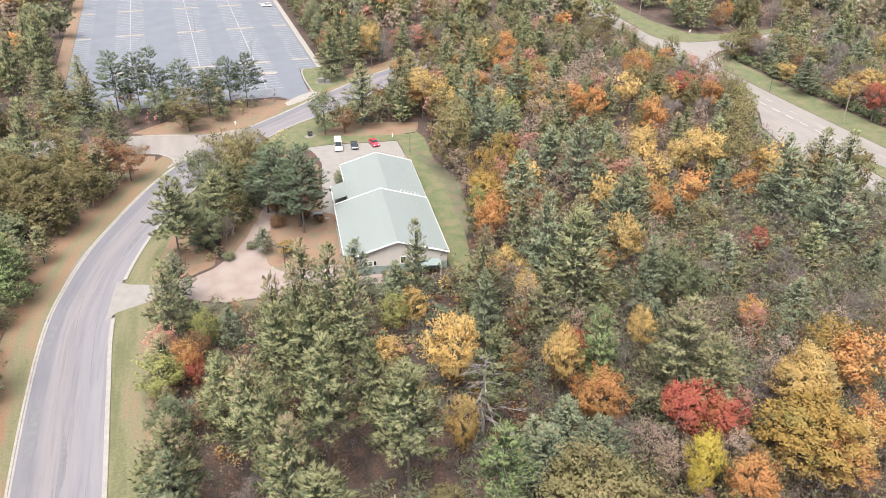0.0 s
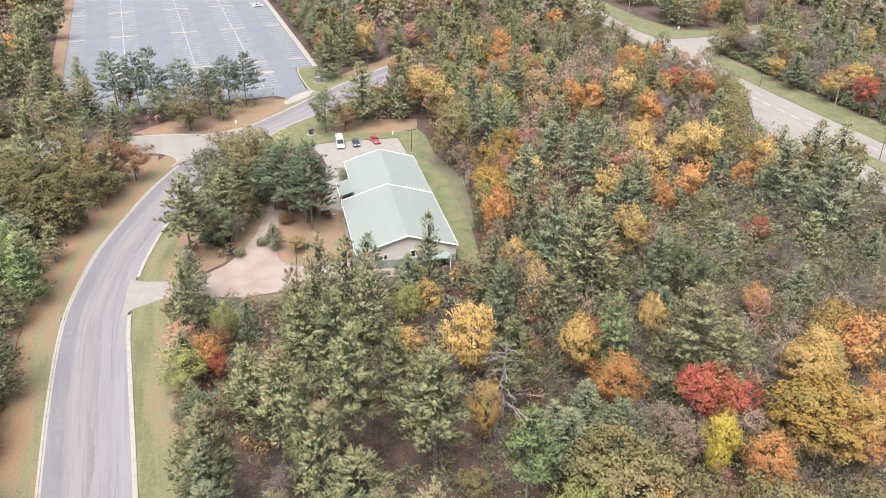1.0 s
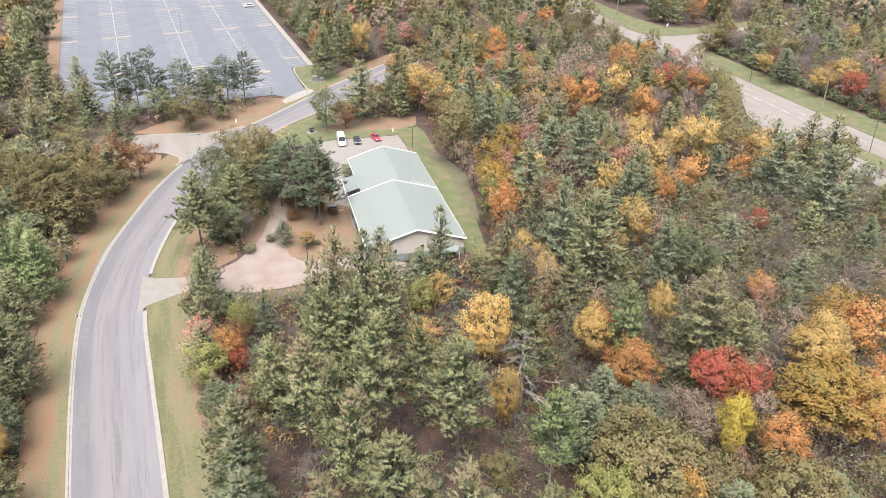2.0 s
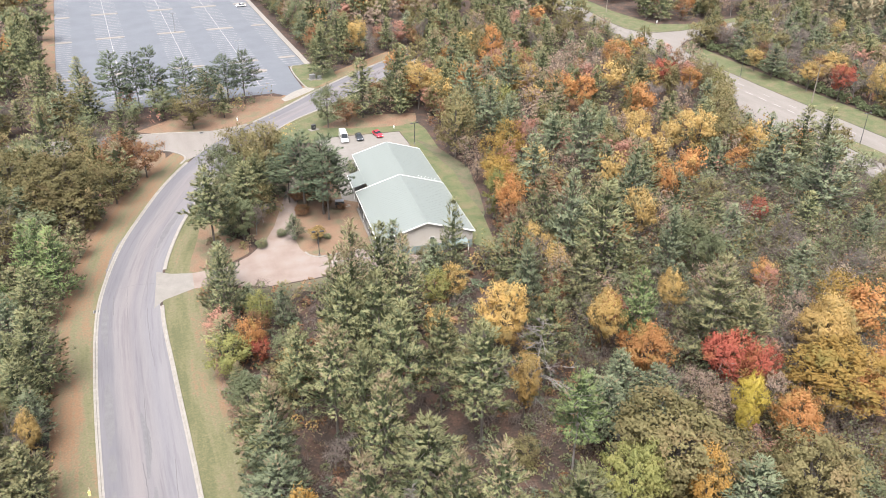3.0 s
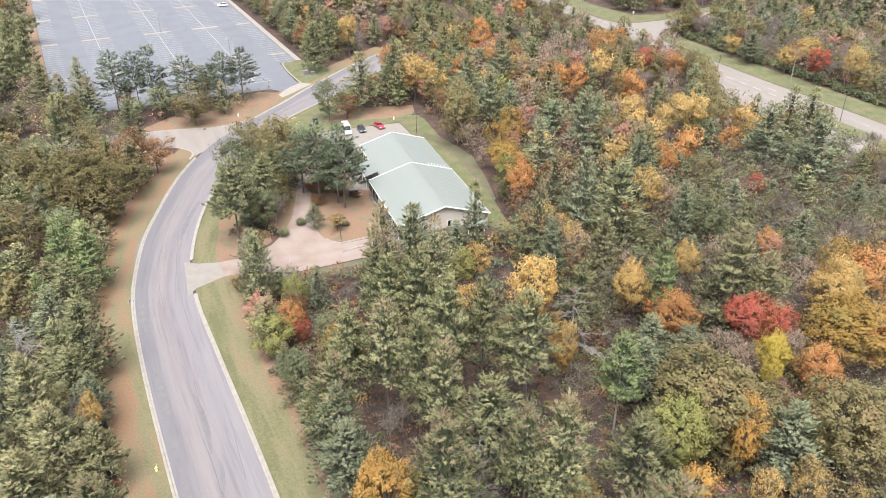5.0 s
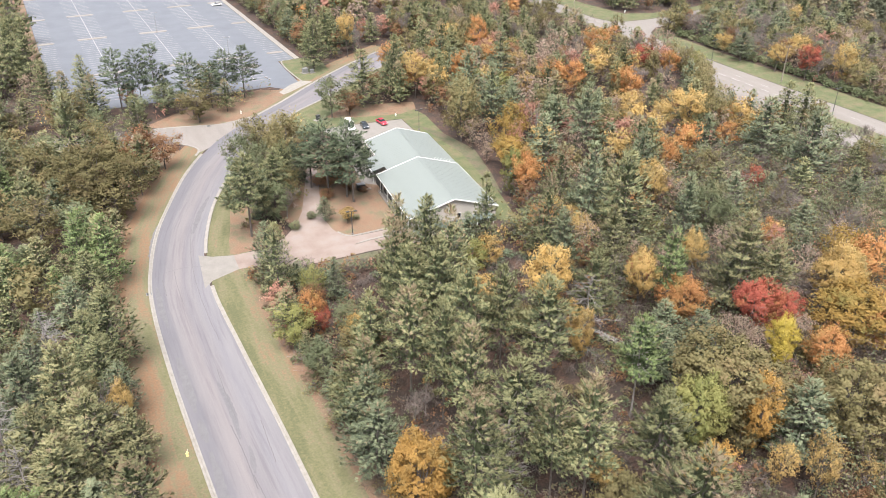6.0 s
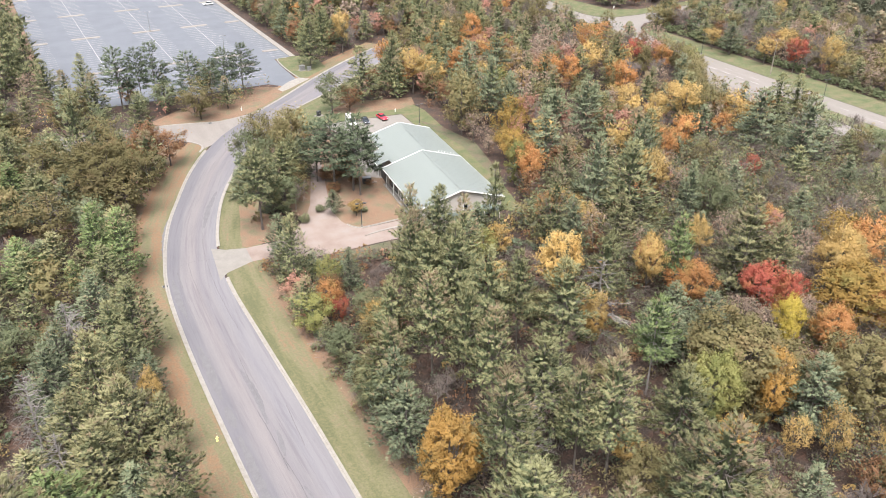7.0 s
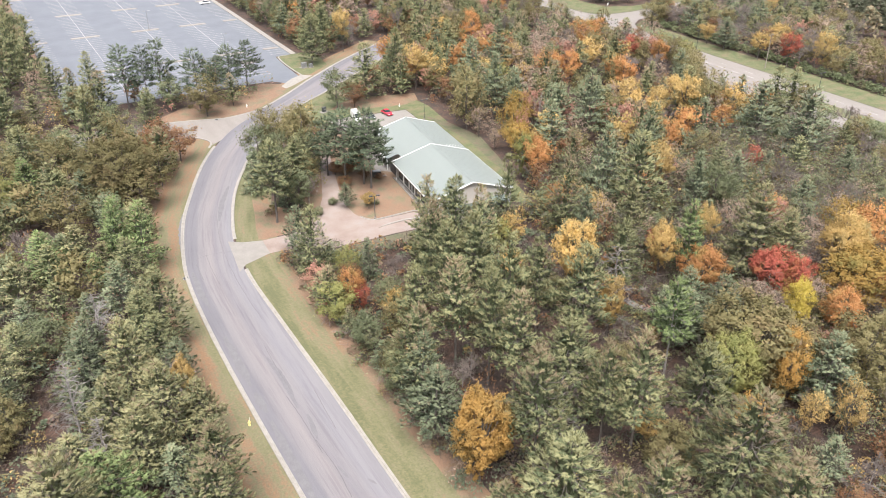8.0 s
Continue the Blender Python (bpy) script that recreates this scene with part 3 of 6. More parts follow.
def island(x0, x1, y, depth=2.0):
    """A long kerbed island with round ends and a gravel bed."""
    t = thing("parking_island", "long cream kerbed island with a pinkish gravel bed", "traffic island", "islands of the car park", (0, 0, 0), kind="structure")
    def ring(inset, z):
        r = depth / 2 - inset
        pts = []
        for k in range(7):
            w = -math.pi / 2 + math.pi * k / 6
            pts.append((x1 - depth / 2 + r * math.cos(w), y + r * math.sin(w), z))
        for k in range(7):
            w = math.pi / 2 + math.pi * k / 6
            pts.append((x0 + depth / 2 + r * math.cos(w), y + r * math.sin(w), z))
        return pts
    rings = [ring(0, -0.02), ring(0, 0.13), ring(0.04, 0.16), ring(0.42, 0.16), ring(0.44, 0.10)]
    v = [p for r in rings for p in r]
    n = len(rings[0])
    f = [(a * n + k, a * n + (k + 1) % n, (a + 1) * n + (k + 1) % n, (a + 1) * n + k) for a in range(len(rings) - 1) for k in range(n)]
    place("kerb_ring", mesh_of("kerb_ring", v, f, KERB), t)
    place("gravel_bed", mesh_of("gravel_bed", ring(0.43, 0.11), [tuple(range(n))], MULCH), t)


for y in ISLANDS_Y:
    for cx, half in BAYS:
        island(cx - half - 0.1, cx + half + 0.1, y)
    island(-34.4, -28.4, y - 1.5)
    island(40.6, 46.9, y + 0.4)
island(27.2, 33.6, 278.6, 3.6)

# the highway to the east
sheet("highway", [(158, -150), (184.4, -150), (184.6, 150), (184.2, 200), (185.2, 238), (187.2, 247), (191, 254), (198, 259.5), (260, 268), (260, 279), (206, 272.4), (194, 273.4), (188, 276.5), (185.2, 284), (185.0, 294), (188.5, 327), (190.6, 353), (200, 440), (188, 440), (179.8, 350), (177.0, 321), (176.8, 240), (173.0, 218), (172.2, 204), (168.5, 196), (162, 186), (158.4, 172)], 0.02, HIGHWAY, "pale divided highway with a side road")
sheet("median", [(168.2, -150), (174.3, -150), (174.4, 146), (173.2, 158), (171.2, 164), (169.2, 158), (168.2, 146)], 0.03, LAWN, "grass median with a low kerb", depth=0.12)
sheet("highway_lawn_east", [(184.7, -150), (198, -150), (197, 150), (195.5, 215), (196, 245), (200, 258.8), (191.5, 253.6), (187.6, 246.6), (185.6, 238), (184.6, 200), (184.9, 150)], 0.008, LAWN, "grass verge along the highway")
sheet("highway_lawn_north", [(188.4, 277), (194.2, 273.9), (206, 272.9), (262, 280), (262, 284), (214, 281), (202, 286), (198, 310), (199, 350), (206, 440), (200.6, 440), (191.2, 353), (189.0, 327), (185.5, 294), (185.7, 284)], 0.008, LAWN, "grass verge along the highway")
sheet("highway_lawn_west", [(157.8, -150), (157.9, 172), (161.6, 186.3), (168.1, 196.4), (171.8, 204.3), (172.6, 218.2), (176.4, 240), (176.6, 321), (175, 321), (174, 240), (169, 214), (161, 194), (154, 176), (153, -150)], 0.008, THIN, "thin brown grass beside the highway")
hw = thing("highway_marks", "worn white lane dashes on the highway", "road marking", kind="structure")
bars("lane_dashes", [(179.2, 179.36, y, y + 3.2) for y in np.arange(60, 250, 12.0)] + [(163.2, 163.36, y, y + 3.2) for y in np.arange(60, 170, 12.0)], 0.026, PAINT, hw)
bars("turn_lane_dashes", [(175.3, 175.6, y, y + 3.4) for y in np.arange(170, 238, 6.4)], 0.026, PAINT, hw)


# ---- the building ----
BX, BY, BROT = 37.0, 137.2, -7.0
EAVE, SLOPE = 4.0, 0.306


def prism(u0, u1, v0, v1, ridge_u, eave, thick=0.0, over=0.0):
    """A gable-ended block from its plan, up to the eaves and the ridge."""
    bm = bmesh.new()
    top = eave + SLOPE * max(ridge_u - u0, u1 - ridge_u)
    ring = [(u0, 0.0), (u1, 0.0), (u1, eave), (ridge_u, top), (u0, eave)]
    a = [bm.verts.new((u, v0, z)) for u, z in ring]
    b = [bm.verts.new((u, v1, z)) for u, z in ring]
    bm.faces.new(a[::-1])
    bm.faces.new(b)
    for i in range(5):
        bm.faces.new((a[i], a[(i + 1) % 5], b[(i + 1) % 5], b[i]))
    bmesh.ops.recalc_face_normals(bm, faces=bm.faces)
    return bm


def roof_slope(parent, u_eave, u_ridge, v0, v1, z_eave, z_ridge):
    """One slope of metal roofing: a deck, and on it one panel beside another, each with its raised seam."""
    n = np.array([z_eave - z_ridge, 0, u_ridge - u_eave])
    n = n / np.linalg.norm(n) * (1 if n[2] > 0 else -1)

    def slab(bm, va, vb, lift, thick):
        c = [(u_eave, va, z_eave), (u_ridge, va, z_ridge), (u_ridge, vb, z_ridge), (u_eave, vb, z_eave)]
        lo = [bm.verts.new(tuple(np.array(p) + n * lift)) for p in c]
        hi = [bm.verts.new(tuple(np.array(p) + n * (lift + thick))) for p in c]
        bm.faces.new(lo[::-1])
        bm.faces.new(hi)
        for i in range(4):
            bm.faces.new((lo[i], lo[(i + 1) % 4], hi[(i + 1) % 4], hi[i]))

    bm = bmesh.new()
    slab(bm, v0, v1, 0.0, 0.09)
    bmesh.ops.recalc_face_normals(bm, faces=bm.faces)
    deck = part("roof_slope", bm, ROOF, parent)
    count = int((v1 - v0) / 0.92)
    w = (v1 - v0) / count
    bm = bmesh.new()
    slab(bm, v0, v0 + w - 0.05, 0.094, 0.02)
    slab(bm, v0 + w - 0.05, v0 + w, 0.094, 0.035)
    bmesh.ops.recalc_face_normals(bm, faces=bm.faces)
    me = bpy.data.meshes.new("roof_panel")
    bm.to_mesh(me)
    bm.free()
    me.materials.append(ROOF)
    for k in range(count):
        place("roof_panel", me, deck, at=(0, k * w, 0))


def beam(p, q, w, h, up=(0, 0, 1)):
    """A straight bar of square section between two points."""
    p, q = np.array(p, float), np.array(q, float)
    d = (q - p) / np.linalg.norm(q - p)
    s = np.cross(d, up)
    s /= np.linalg.norm(s)
    t = np.cross(s, d)
    bm = bmesh.new()
    r = [[bm.verts.new(tuple(e + s * a * w / 2 + t * b * h / 2)) for a, b in ((-1, -1), (1, -1), (1, 1), (-1, 1))] for e in (p, q)]
    bm.faces.new(r[0][::-1])
    bm.faces.new(r[1])
    for i in range(4):
        bm.faces.new((r[0][i], r[0][(i + 1) % 4], r[1][(i + 1) % 4], r[1][i]))
    bmesh.ops.recalc_face_normals(bm, faces=bm.faces)
    return bm


house = thing("building", "long single-storey building with pale mint metal gable roofs and cream walls", "building", at=(BX, BY, 0), rz=BROT)
part("front_wing", prism(-9.4, 10.2, 0.35, 24.6, 0.0, EAVE - 0.12), SIDING, house, "cream siding walls of the front wing")
part("rear_wing", prism(-6.9, 10.1, 24.62, 47.0, 1.7, EAVE - 0.22), SIDING, house, "cream siding walls of the rear wing")
RF = EAVE + SLOPE * 10.5
roof_slope(house, -10.5, 0.0, -0.25, 25.0, EAVE, RF)
roof_slope(house, 10.5, 0.0, -0.25, 25.0, EAVE, RF)
RR = EAVE - 0.15 + SLOPE * 8.85
roof_slope(house, -7.2, 1.7, 25.02, 47.4, EAVE - 0.12, RR)
roof_slope(house, 10.52, 1.7, 25.02, 47.4, EAVE - 0.15, RR)
# white rakes, ridge caps and eave fascias
for p, q in (((-10.6, -0.3, EAVE + 0.02), (0, -0.3, RF + 0.05)), ((10.6, -0.3, EAVE + 0.02), (0, -0.3, RF + 0.05)), ((-10.6, 25.05, EAVE + 0.06), (0, 25.05, RF + 0.09)), ((10.6, 25.05, EAVE + 0.06), (0, 25.05, RF + 0.09)),
             ((-7.3, 47.45, EAVE - 0.1), (1.7, 47.45, RR + 0.06)), ((10.6, 47.45, EAVE - 0.1), (1.7, 47.45, RR + 0.06))):
    part("rake_trim", beam(p, q, 0.18, 0.26), WHITE, house, "white rake trim")
for p, q in (((-10.55, -0.3, EAVE - 0.02), (-10.55, 25.0, EAVE - 0.02)), ((10.55, -0.3, EAVE - 0.02), (10.55, 25.0, EAVE - 0.02)), ((10.56, 25.05, EAVE - 0.2), (10.56, 47.4, EAVE - 0.2)), ((-7.25, 37.5, EAVE - 0.15), (-7.25, 47.4, EAVE - 0.15))):
    part("eave_gutter", beam(p, q, 0.14, 0.18), WHITE, house, "white eave gutter")
part("ridge_cap", beam((0, -0.3, RF + 0.16), (0, 25.05, RF + 0.16), 0.4, 0.05), ROOF, house)
part("ridge_cap", beam((1.7, 25.1, RR + 0.17), (1.7, 47.45, RR + 0.17), 0.4, 0.05), ROOF, house)
# dark soffit boards that stand in for the shade under the south rake
for s in (-1, 1):
    part("soffit", beam((s * 10.2, 0.05, EAVE - 0.16), (0, 0.05, RF - 0.14), 0.55, 0.06), DARK, house, "dark soffit board standing in for shade under the gable")
part("wainscot", box_bm(-9.42, 10.22, 0.27, 0.35, 0.0, 1.75), TEAL, house, "pale teal siding band")


def window(u, v, z, w, h, side="s", bars_n=0):
    """A window on the south or west wall: frame and pane."""
    f = 0.09
    def bx(a0, a1, z0, z1, d0, d1):
        return box_bm(a0, a1, v - d1, v - d0, z0, z1) if side == "s" else box_bm(u - d1, u - d0, a0, a1, z0, z1)
    c = u if side == "s" else v
    frame_ob = part("window_frame", bx(c - w / 2 - f, c + w / 2 + f, z - f, z + h + f, 0.0, 0.06), WHITE, house, "white window frame")
    part("pane", bx(c - w / 2, c + w / 2, z, z + h, 0.05, 0.075), GLASS, frame_ob, "dark glass pane")


for k in range(3):
    window(-6.4 + k * 0.95, 0.35, 2.05, 0.55, 0.95)
window(1.2, 0.35, 2.1, 0.9, 1.35)
part("vent", box_bm(-8.7, -8.15, 0.26, 0.35, 3.45, 3.75), DARK, house, "dark louvred vent")
bm = bmesh.new()
bmesh.ops.create_cone(bm, segments=16, radius1=0.34, radius2=0.30, depth=0.12, cap_ends=True, matrix=Matrix.Translation((-7.2, 0.29, 4.0)) @ Matrix.Rotation(radians(90), 4, "X"))
part("round_vent", bm, STEEL, house, "round grey vent")
part("door", box_bm(7.6, 8.6, 0.25, 0.35, 0.02, 2.1, 0.02), DARK, house, "dark service door")
canopy = part("entrance_canopy", beam((4.4, -1.3, 2.55), (8.6, -1.3, 2.55), 2.8, 0.14), TEAL, house, "pale teal porch roof")
for u in (4.6, 8.4):
    part("canopy_post", tube_bm([(u, -2.5, 0.0), (u, -2.5, 2.5)], [0.07, 0.07]), WHITE, house)
# shaded west porch with posts and openings; oversized dark panes imitate its shade
for k in range(5):
    part("porch_post", box_bm(-10.3, -10.2, 1.2 + k * 5.4, 1.32 + k * 5.4, 0.0, EAVE - 0.1, 0.02), WHITE, house, "white porch post")
part("porch_rail", box_bm(-10.33, -10.22, 1.3, 23.6, 0.85, 0.95), DARK, house, "dark porch rail")
for k in range(6):
    window(-9.4, 3.0 + k * 3.7, 0.4, 2.9, 2.9, "w")
part("porch_floor", box_bm(-10.6, -9.42, 0.4, 24.5, 0.0, 0.12), CONCRETE, house)
# west porch roof of the rear wing, with its posts
PZ = EAVE - 0.13 - SLOPE * 3.05
roof_slope(house, -10.3, -7.22, 29.6, 37.3, PZ, EAVE - 0.13)
part("porch_fascia", box_bm(-10.45, -10.32, 29.5, 37.4, PZ - 0.3, PZ + 0.08), WHITE, house, "white porch fascia")
for v in (29.8, 33.4, 37.0):
    part("porch_post", box_bm(-10.2, -10.05, v - 0.08, v + 0.08, 0.0, PZ - 0.02, 0.02), WHITE, house)
# dark box and rail in place of the shaded gap between the roofs
part("service_recess", box_bm(-9.6, -6.95, 25.4, 29.0, 0.0, 2.6, 0.05), DARK, house, "dark box standing in for a shaded gap with equipment")
part("enclosure_rail", box_bm(-9.7, -7.0, 25.3, 25.42, 2.6, 2.75), STEEL, house)
for k in range(4):
    window(-6.9, 38.6 + k * 2.3, 1.0, 1.2, 1.6, "w")
for k, u in enumerate((4.6, 5.4, 6.2, 7.0, 7.8, 8.6)):
    z = RF - SLOPE * u + 0.2
    part("roof_vent", tube_bm([(u, 25.6, z - 0.9), (u, 25.6, z + 0.2), (u + 0.1, 25.6, z + 0.32), (u + 0.25, 25.6, z + 0.34)], [0.045] * 4, 6), WHITE, house, "white vent pipe")


# ---- trees ----
def blades(centres, dirs, length, width, rng, corners=4, fold=0.12, flat=0.0, face=None):
    """Small leaf blades at the centres, pointing along dirs: kites, or slim triangles. flat: how far they lie open to the sky, not turned at random; face: the way each looks."""
    n = len(centres)
    d = dirs / (np.linalg.norm(dirs, axis=1)[:, None] + 1e-9)
    s = np.cross(d, rng.normal(size=(n, 3)) * (1 - flat) + np.array([0, 0, 1.6 * flat])) if face is None else np.cross(face + rng.normal(0, 0.35, (n, 3)), d)
    s /= np.linalg.norm(s, axis=1)[:, None] + 1e-9
    nor = np.cross(d, s)
    L = (length * rng.uniform(0.7, 1.3, n))[:, None]
    w = (width * rng.uniform(0.7, 1.3, n))[:, None]
    if corners == 3:
        v = [centres - d * L * 0.45 + s * w * 0.5, centres - d * L * 0.35 - s * w * 0.5, centres + d * L * 0.55]
    else:
        v = [centres - d * L * 0.5, centres + s * w * 0.5 + nor * L * fold, centres + d * L * 0.5, centres - s * w * 0.5 + nor * L * fold]
    return np.stack(v, axis=1).reshape(-1, 3)


def leaf_mesh(name, v, mats, index=None, corners=4, face=None):
    """Loose leaves as one mesh; with face, they are shaded softly as the mass that they make up."""
    n = len(v) // corners
    if face is not None:
        t = v.reshape(n, 3, 3)
        away = np.einsum("ij,ij->i", np.cross(t[:, 1] - t[:, 0], t[:, 2] - t[:, 0]), face) < 0
        t[away] = t[away][:, [0, 2, 1]]
        v = t.reshape(-1, 3)
    me = bpy.data.meshes.new(name)
    me.vertices.add(len(v))
    me.vertices.foreach_set("co", v.astype(np.float32).ravel())
    me.loops.add(n * corners)
    me.loops.foreach_set("vertex_index", np.arange(n * corners, dtype=np.int32))
    me.polygons.add(n)
    me.polygons.foreach_set("loop_start", np.arange(0, n * corners, corners, dtype=np.int32))
    for m in mats:
        me.materials.append(m)
    if index is not None:
        me.polygons.foreach_set("material_index", index.astype(np.int32))
    me.update(calc_edges=True)
    if face is not None:
        me.polygons.foreach_set("use_smooth", np.ones(n, dtype=bool))
        me.normals_split_custom_set(np.repeat(face / (np.linalg.norm(face, axis=1)[:, None] + 1e-9), 3, axis=0))
    return me


# detail of a tree: twigs along a limb, blades a puff, blade length and width; leaf sprays, leaves a spray, leaf size
DETAIL = {"close": (1.15, 20, 0.46, 0.09, 340, 30, 0.225), "fine": (1.1, 13, 0.54, 0.118, 290, 27, 0.245), "mid": (0.82, 5, 0.74, 0.19, 112, 25, 0.33), "plain": (0.62, 4, 0.90, 0.28, 62, 17, 0.54), "wide": (0.95, 14, 0.60, 0.12, 440, 36, 0.205), "far": (0.45, 3, 1.4, 0.7, 34, 14, 1.0)}


def pine_shape(seed, q="mid", bare=0.32, tips=0.0, spire=0.0, open_=1.0):
    """A pine 20 m high with a crown 10 m wide: whorls of upturned limbs, each a feathered plume of twigs and needle tufts."""
    rng = np.random.default_rng(seed)
    step, per, bl, bw = DETAIL[q][:4]
    H, R = 20.0, 5.1
    lean = rng.normal(0, 0.3, 2)
    axis = lambda z: np.array([lean[0] * (z / H) ** 2, lean[1] * (z / H) ** 2, z])
    wood_v, wood_f = tube([axis(z) for z in np.linspace(-0.2, H * 0.97, 7)], np.linspace(0.25, 0.03, 7), 4 if q in ("plain", "far") else 6)
    up = np.array([0, 0, 1.0])
    cs, ds, fs, tip = [], [], [], []
    zb = bare * H
    z = zb
    heavy = rng.uniform(0, 6.28)
    while z < H - 0.4:
        f = (z - zb) / (H - zb)
        prof = np.interp(f, [0, 0.12, 0.35, 0.6, 0.82, 1.0], [0.74, 1.0, 0.88, 0.60, 0.30, 0.05])
        prof = prof * (1 - spire) + spire * (1.02 - f)
        if open_ > 1:
            prof = prof ** 0.55
        count = int(rng.integers(5, 7)) if f < 0.8 else 4
        a0 = rng.uniform(0, 6.28)
        for k in range(count):
            if rng.random() < 0.08 * open_:
                continue
            az = a0 + 6.283 * k / count + rng.normal(0, 0.25)
            ln = R * prof * rng.uniform(0.68, 1.12) * (1 + 0.10 * math.cos(az - heavy))
            rise = np.interp(f, [0, 0.35, 0.7, 0.9, 1], [-0.16, -0.02, 0.14, 0.42, 1.0]) + rng.normal(0, 0.08)
            if open_ > 1:
                rise *= 0.4
            out = np.array([math.cos(az), math.sin(az), 0])
            lat = np.array([-out[1], out[0], 0])
            o = axis(z + rng.uniform(-0.25, 0.25))
            at = lambda s: o + out * (ln * s)[:, None] + up * (ln * (rise * s + 0.16 * s ** 2.2))[:, None]
            if f < 0.65 and (q in ("close", "fine", "mid", "wide") or (q == "plain" and k == 0)):
                v, fc = tube(list(at(np.array([0.0, 0.5, 0.95]))), [0.06, 0.04, 0.012], 3, len(wood_v))
                wood_v += v
                wood_f += fc
            # twigs leave the limb on both sides like the barbs of a feather and end in puffs of needles
            m = max(2, int(ln * 2.1 * step)) + 1
            s = np.clip(np.linspace(0.28, 1.0, m) + rng.normal(0, 0.04, m), 0.2, 1.0)
            side = np.where(np.arange(m) % 2, 1.0, -1.0) * rng.uniform(0.6, 1.1, m)
            side[-1] = 0.0
            tl = np.minimum(1.7, (0.25 + 0.36 * ln * (1.02 - s) ** 0.8) * rng.uniform(0.75, 1.2, m))
            tdir = out * 0.8 + lat * side[:, None] * 0.8 + up * (0.15 + 0.35 * max(rise, 0)) + rng.normal(0, 0.1, (m, 3))
            tdir /= np.linalg.norm(tdir, axis=1)[:, None]
            n = np.where((tl > 0.8) & (step > 0.6), 2, 1)
            own = np.repeat(np.arange(m), n)
            t = np.where(np.concatenate([np.arange(a) for a in n]) > 0, 0.48, 1.0) * tl[own]
            c = at(s)[own] + tdir[own] * t[:, None] + up * (0.12 * t ** 2)[:, None] + rng.normal(0, 0.06, (len(own), 3))
            cs.append(c)
            ds.append(tdir[own] * 0.85 + up * (0.22 + 0.3 * f))
            fs.append(np.tile(up * (0.25 + 0.55 * f) + out * (0.6 - 0.35 * f), (len(own), 1)))
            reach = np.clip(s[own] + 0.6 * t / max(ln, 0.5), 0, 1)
            # shade put into the colour: inner and lower puffs more often take dark needles
            lit = rng.random(len(own)) < np.clip((reach - 0.3) * 2.6, 0, 1) * (0.55 + 0.45 * f)
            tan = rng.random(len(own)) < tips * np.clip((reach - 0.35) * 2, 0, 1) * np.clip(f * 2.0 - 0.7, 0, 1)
            tip.append(np.where(tan, 2, np.where(lit, 1, 0)))
        z += rng.uniform(0.8, 1.12) * open_ * (1.0 if f < 0.75 else 0.6) * {"far": 1.6, "plain": 1.25}.get(q, 1.0)
    m = 8
    cs.append(np.array([axis(H - 0.4)] * m) + rng.normal(0, 0.16, (m, 3)))
    ds.append(np.array([[0, 0, 1.0]] * m) + rng.normal(0, 0.35, (m, 3)))
    fs.append(np.array([[0, 0, 0.6]] * m) + rng.normal(0, 0.4, (m, 3)))
    tip.append(np.where(rng.random(m) < tips, 2, 1))
    c, d, tp, face = [np.repeat(np.concatenate(a), per, axis=0) for a in (cs, ds, tip, fs)]
    c = c + d * rng.uniform(-0.35, 0.2, len(d))[:, None]
    d = d + rng.normal(0, 0.42, d.shape)
    d /= np.linalg.norm(d, axis=1)[:, None] + 1e-9
    face = face + d * 0.4 + rng.normal(0, 0.22, d.shape)
    tp = np.where((d[:, 2] < -0.25) & (tp == 2), 1, tp)
    v = blades(c + d * bl * 0.52, d, bl, bw, rng, 3, face=face)
    # dark blades added round the stem, to darken and shade the crown's inside
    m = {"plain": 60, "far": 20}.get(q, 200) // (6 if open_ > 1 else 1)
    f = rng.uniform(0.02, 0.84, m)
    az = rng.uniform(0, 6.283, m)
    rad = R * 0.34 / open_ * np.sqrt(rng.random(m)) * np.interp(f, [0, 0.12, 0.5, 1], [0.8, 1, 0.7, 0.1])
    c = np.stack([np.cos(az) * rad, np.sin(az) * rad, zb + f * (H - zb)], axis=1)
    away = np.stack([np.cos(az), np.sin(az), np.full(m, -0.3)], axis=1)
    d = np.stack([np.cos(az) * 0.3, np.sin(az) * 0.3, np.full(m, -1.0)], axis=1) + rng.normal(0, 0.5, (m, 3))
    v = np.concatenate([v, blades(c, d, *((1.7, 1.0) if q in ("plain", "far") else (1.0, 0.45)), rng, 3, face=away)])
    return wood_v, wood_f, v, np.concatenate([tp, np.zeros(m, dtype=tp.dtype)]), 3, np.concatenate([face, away])


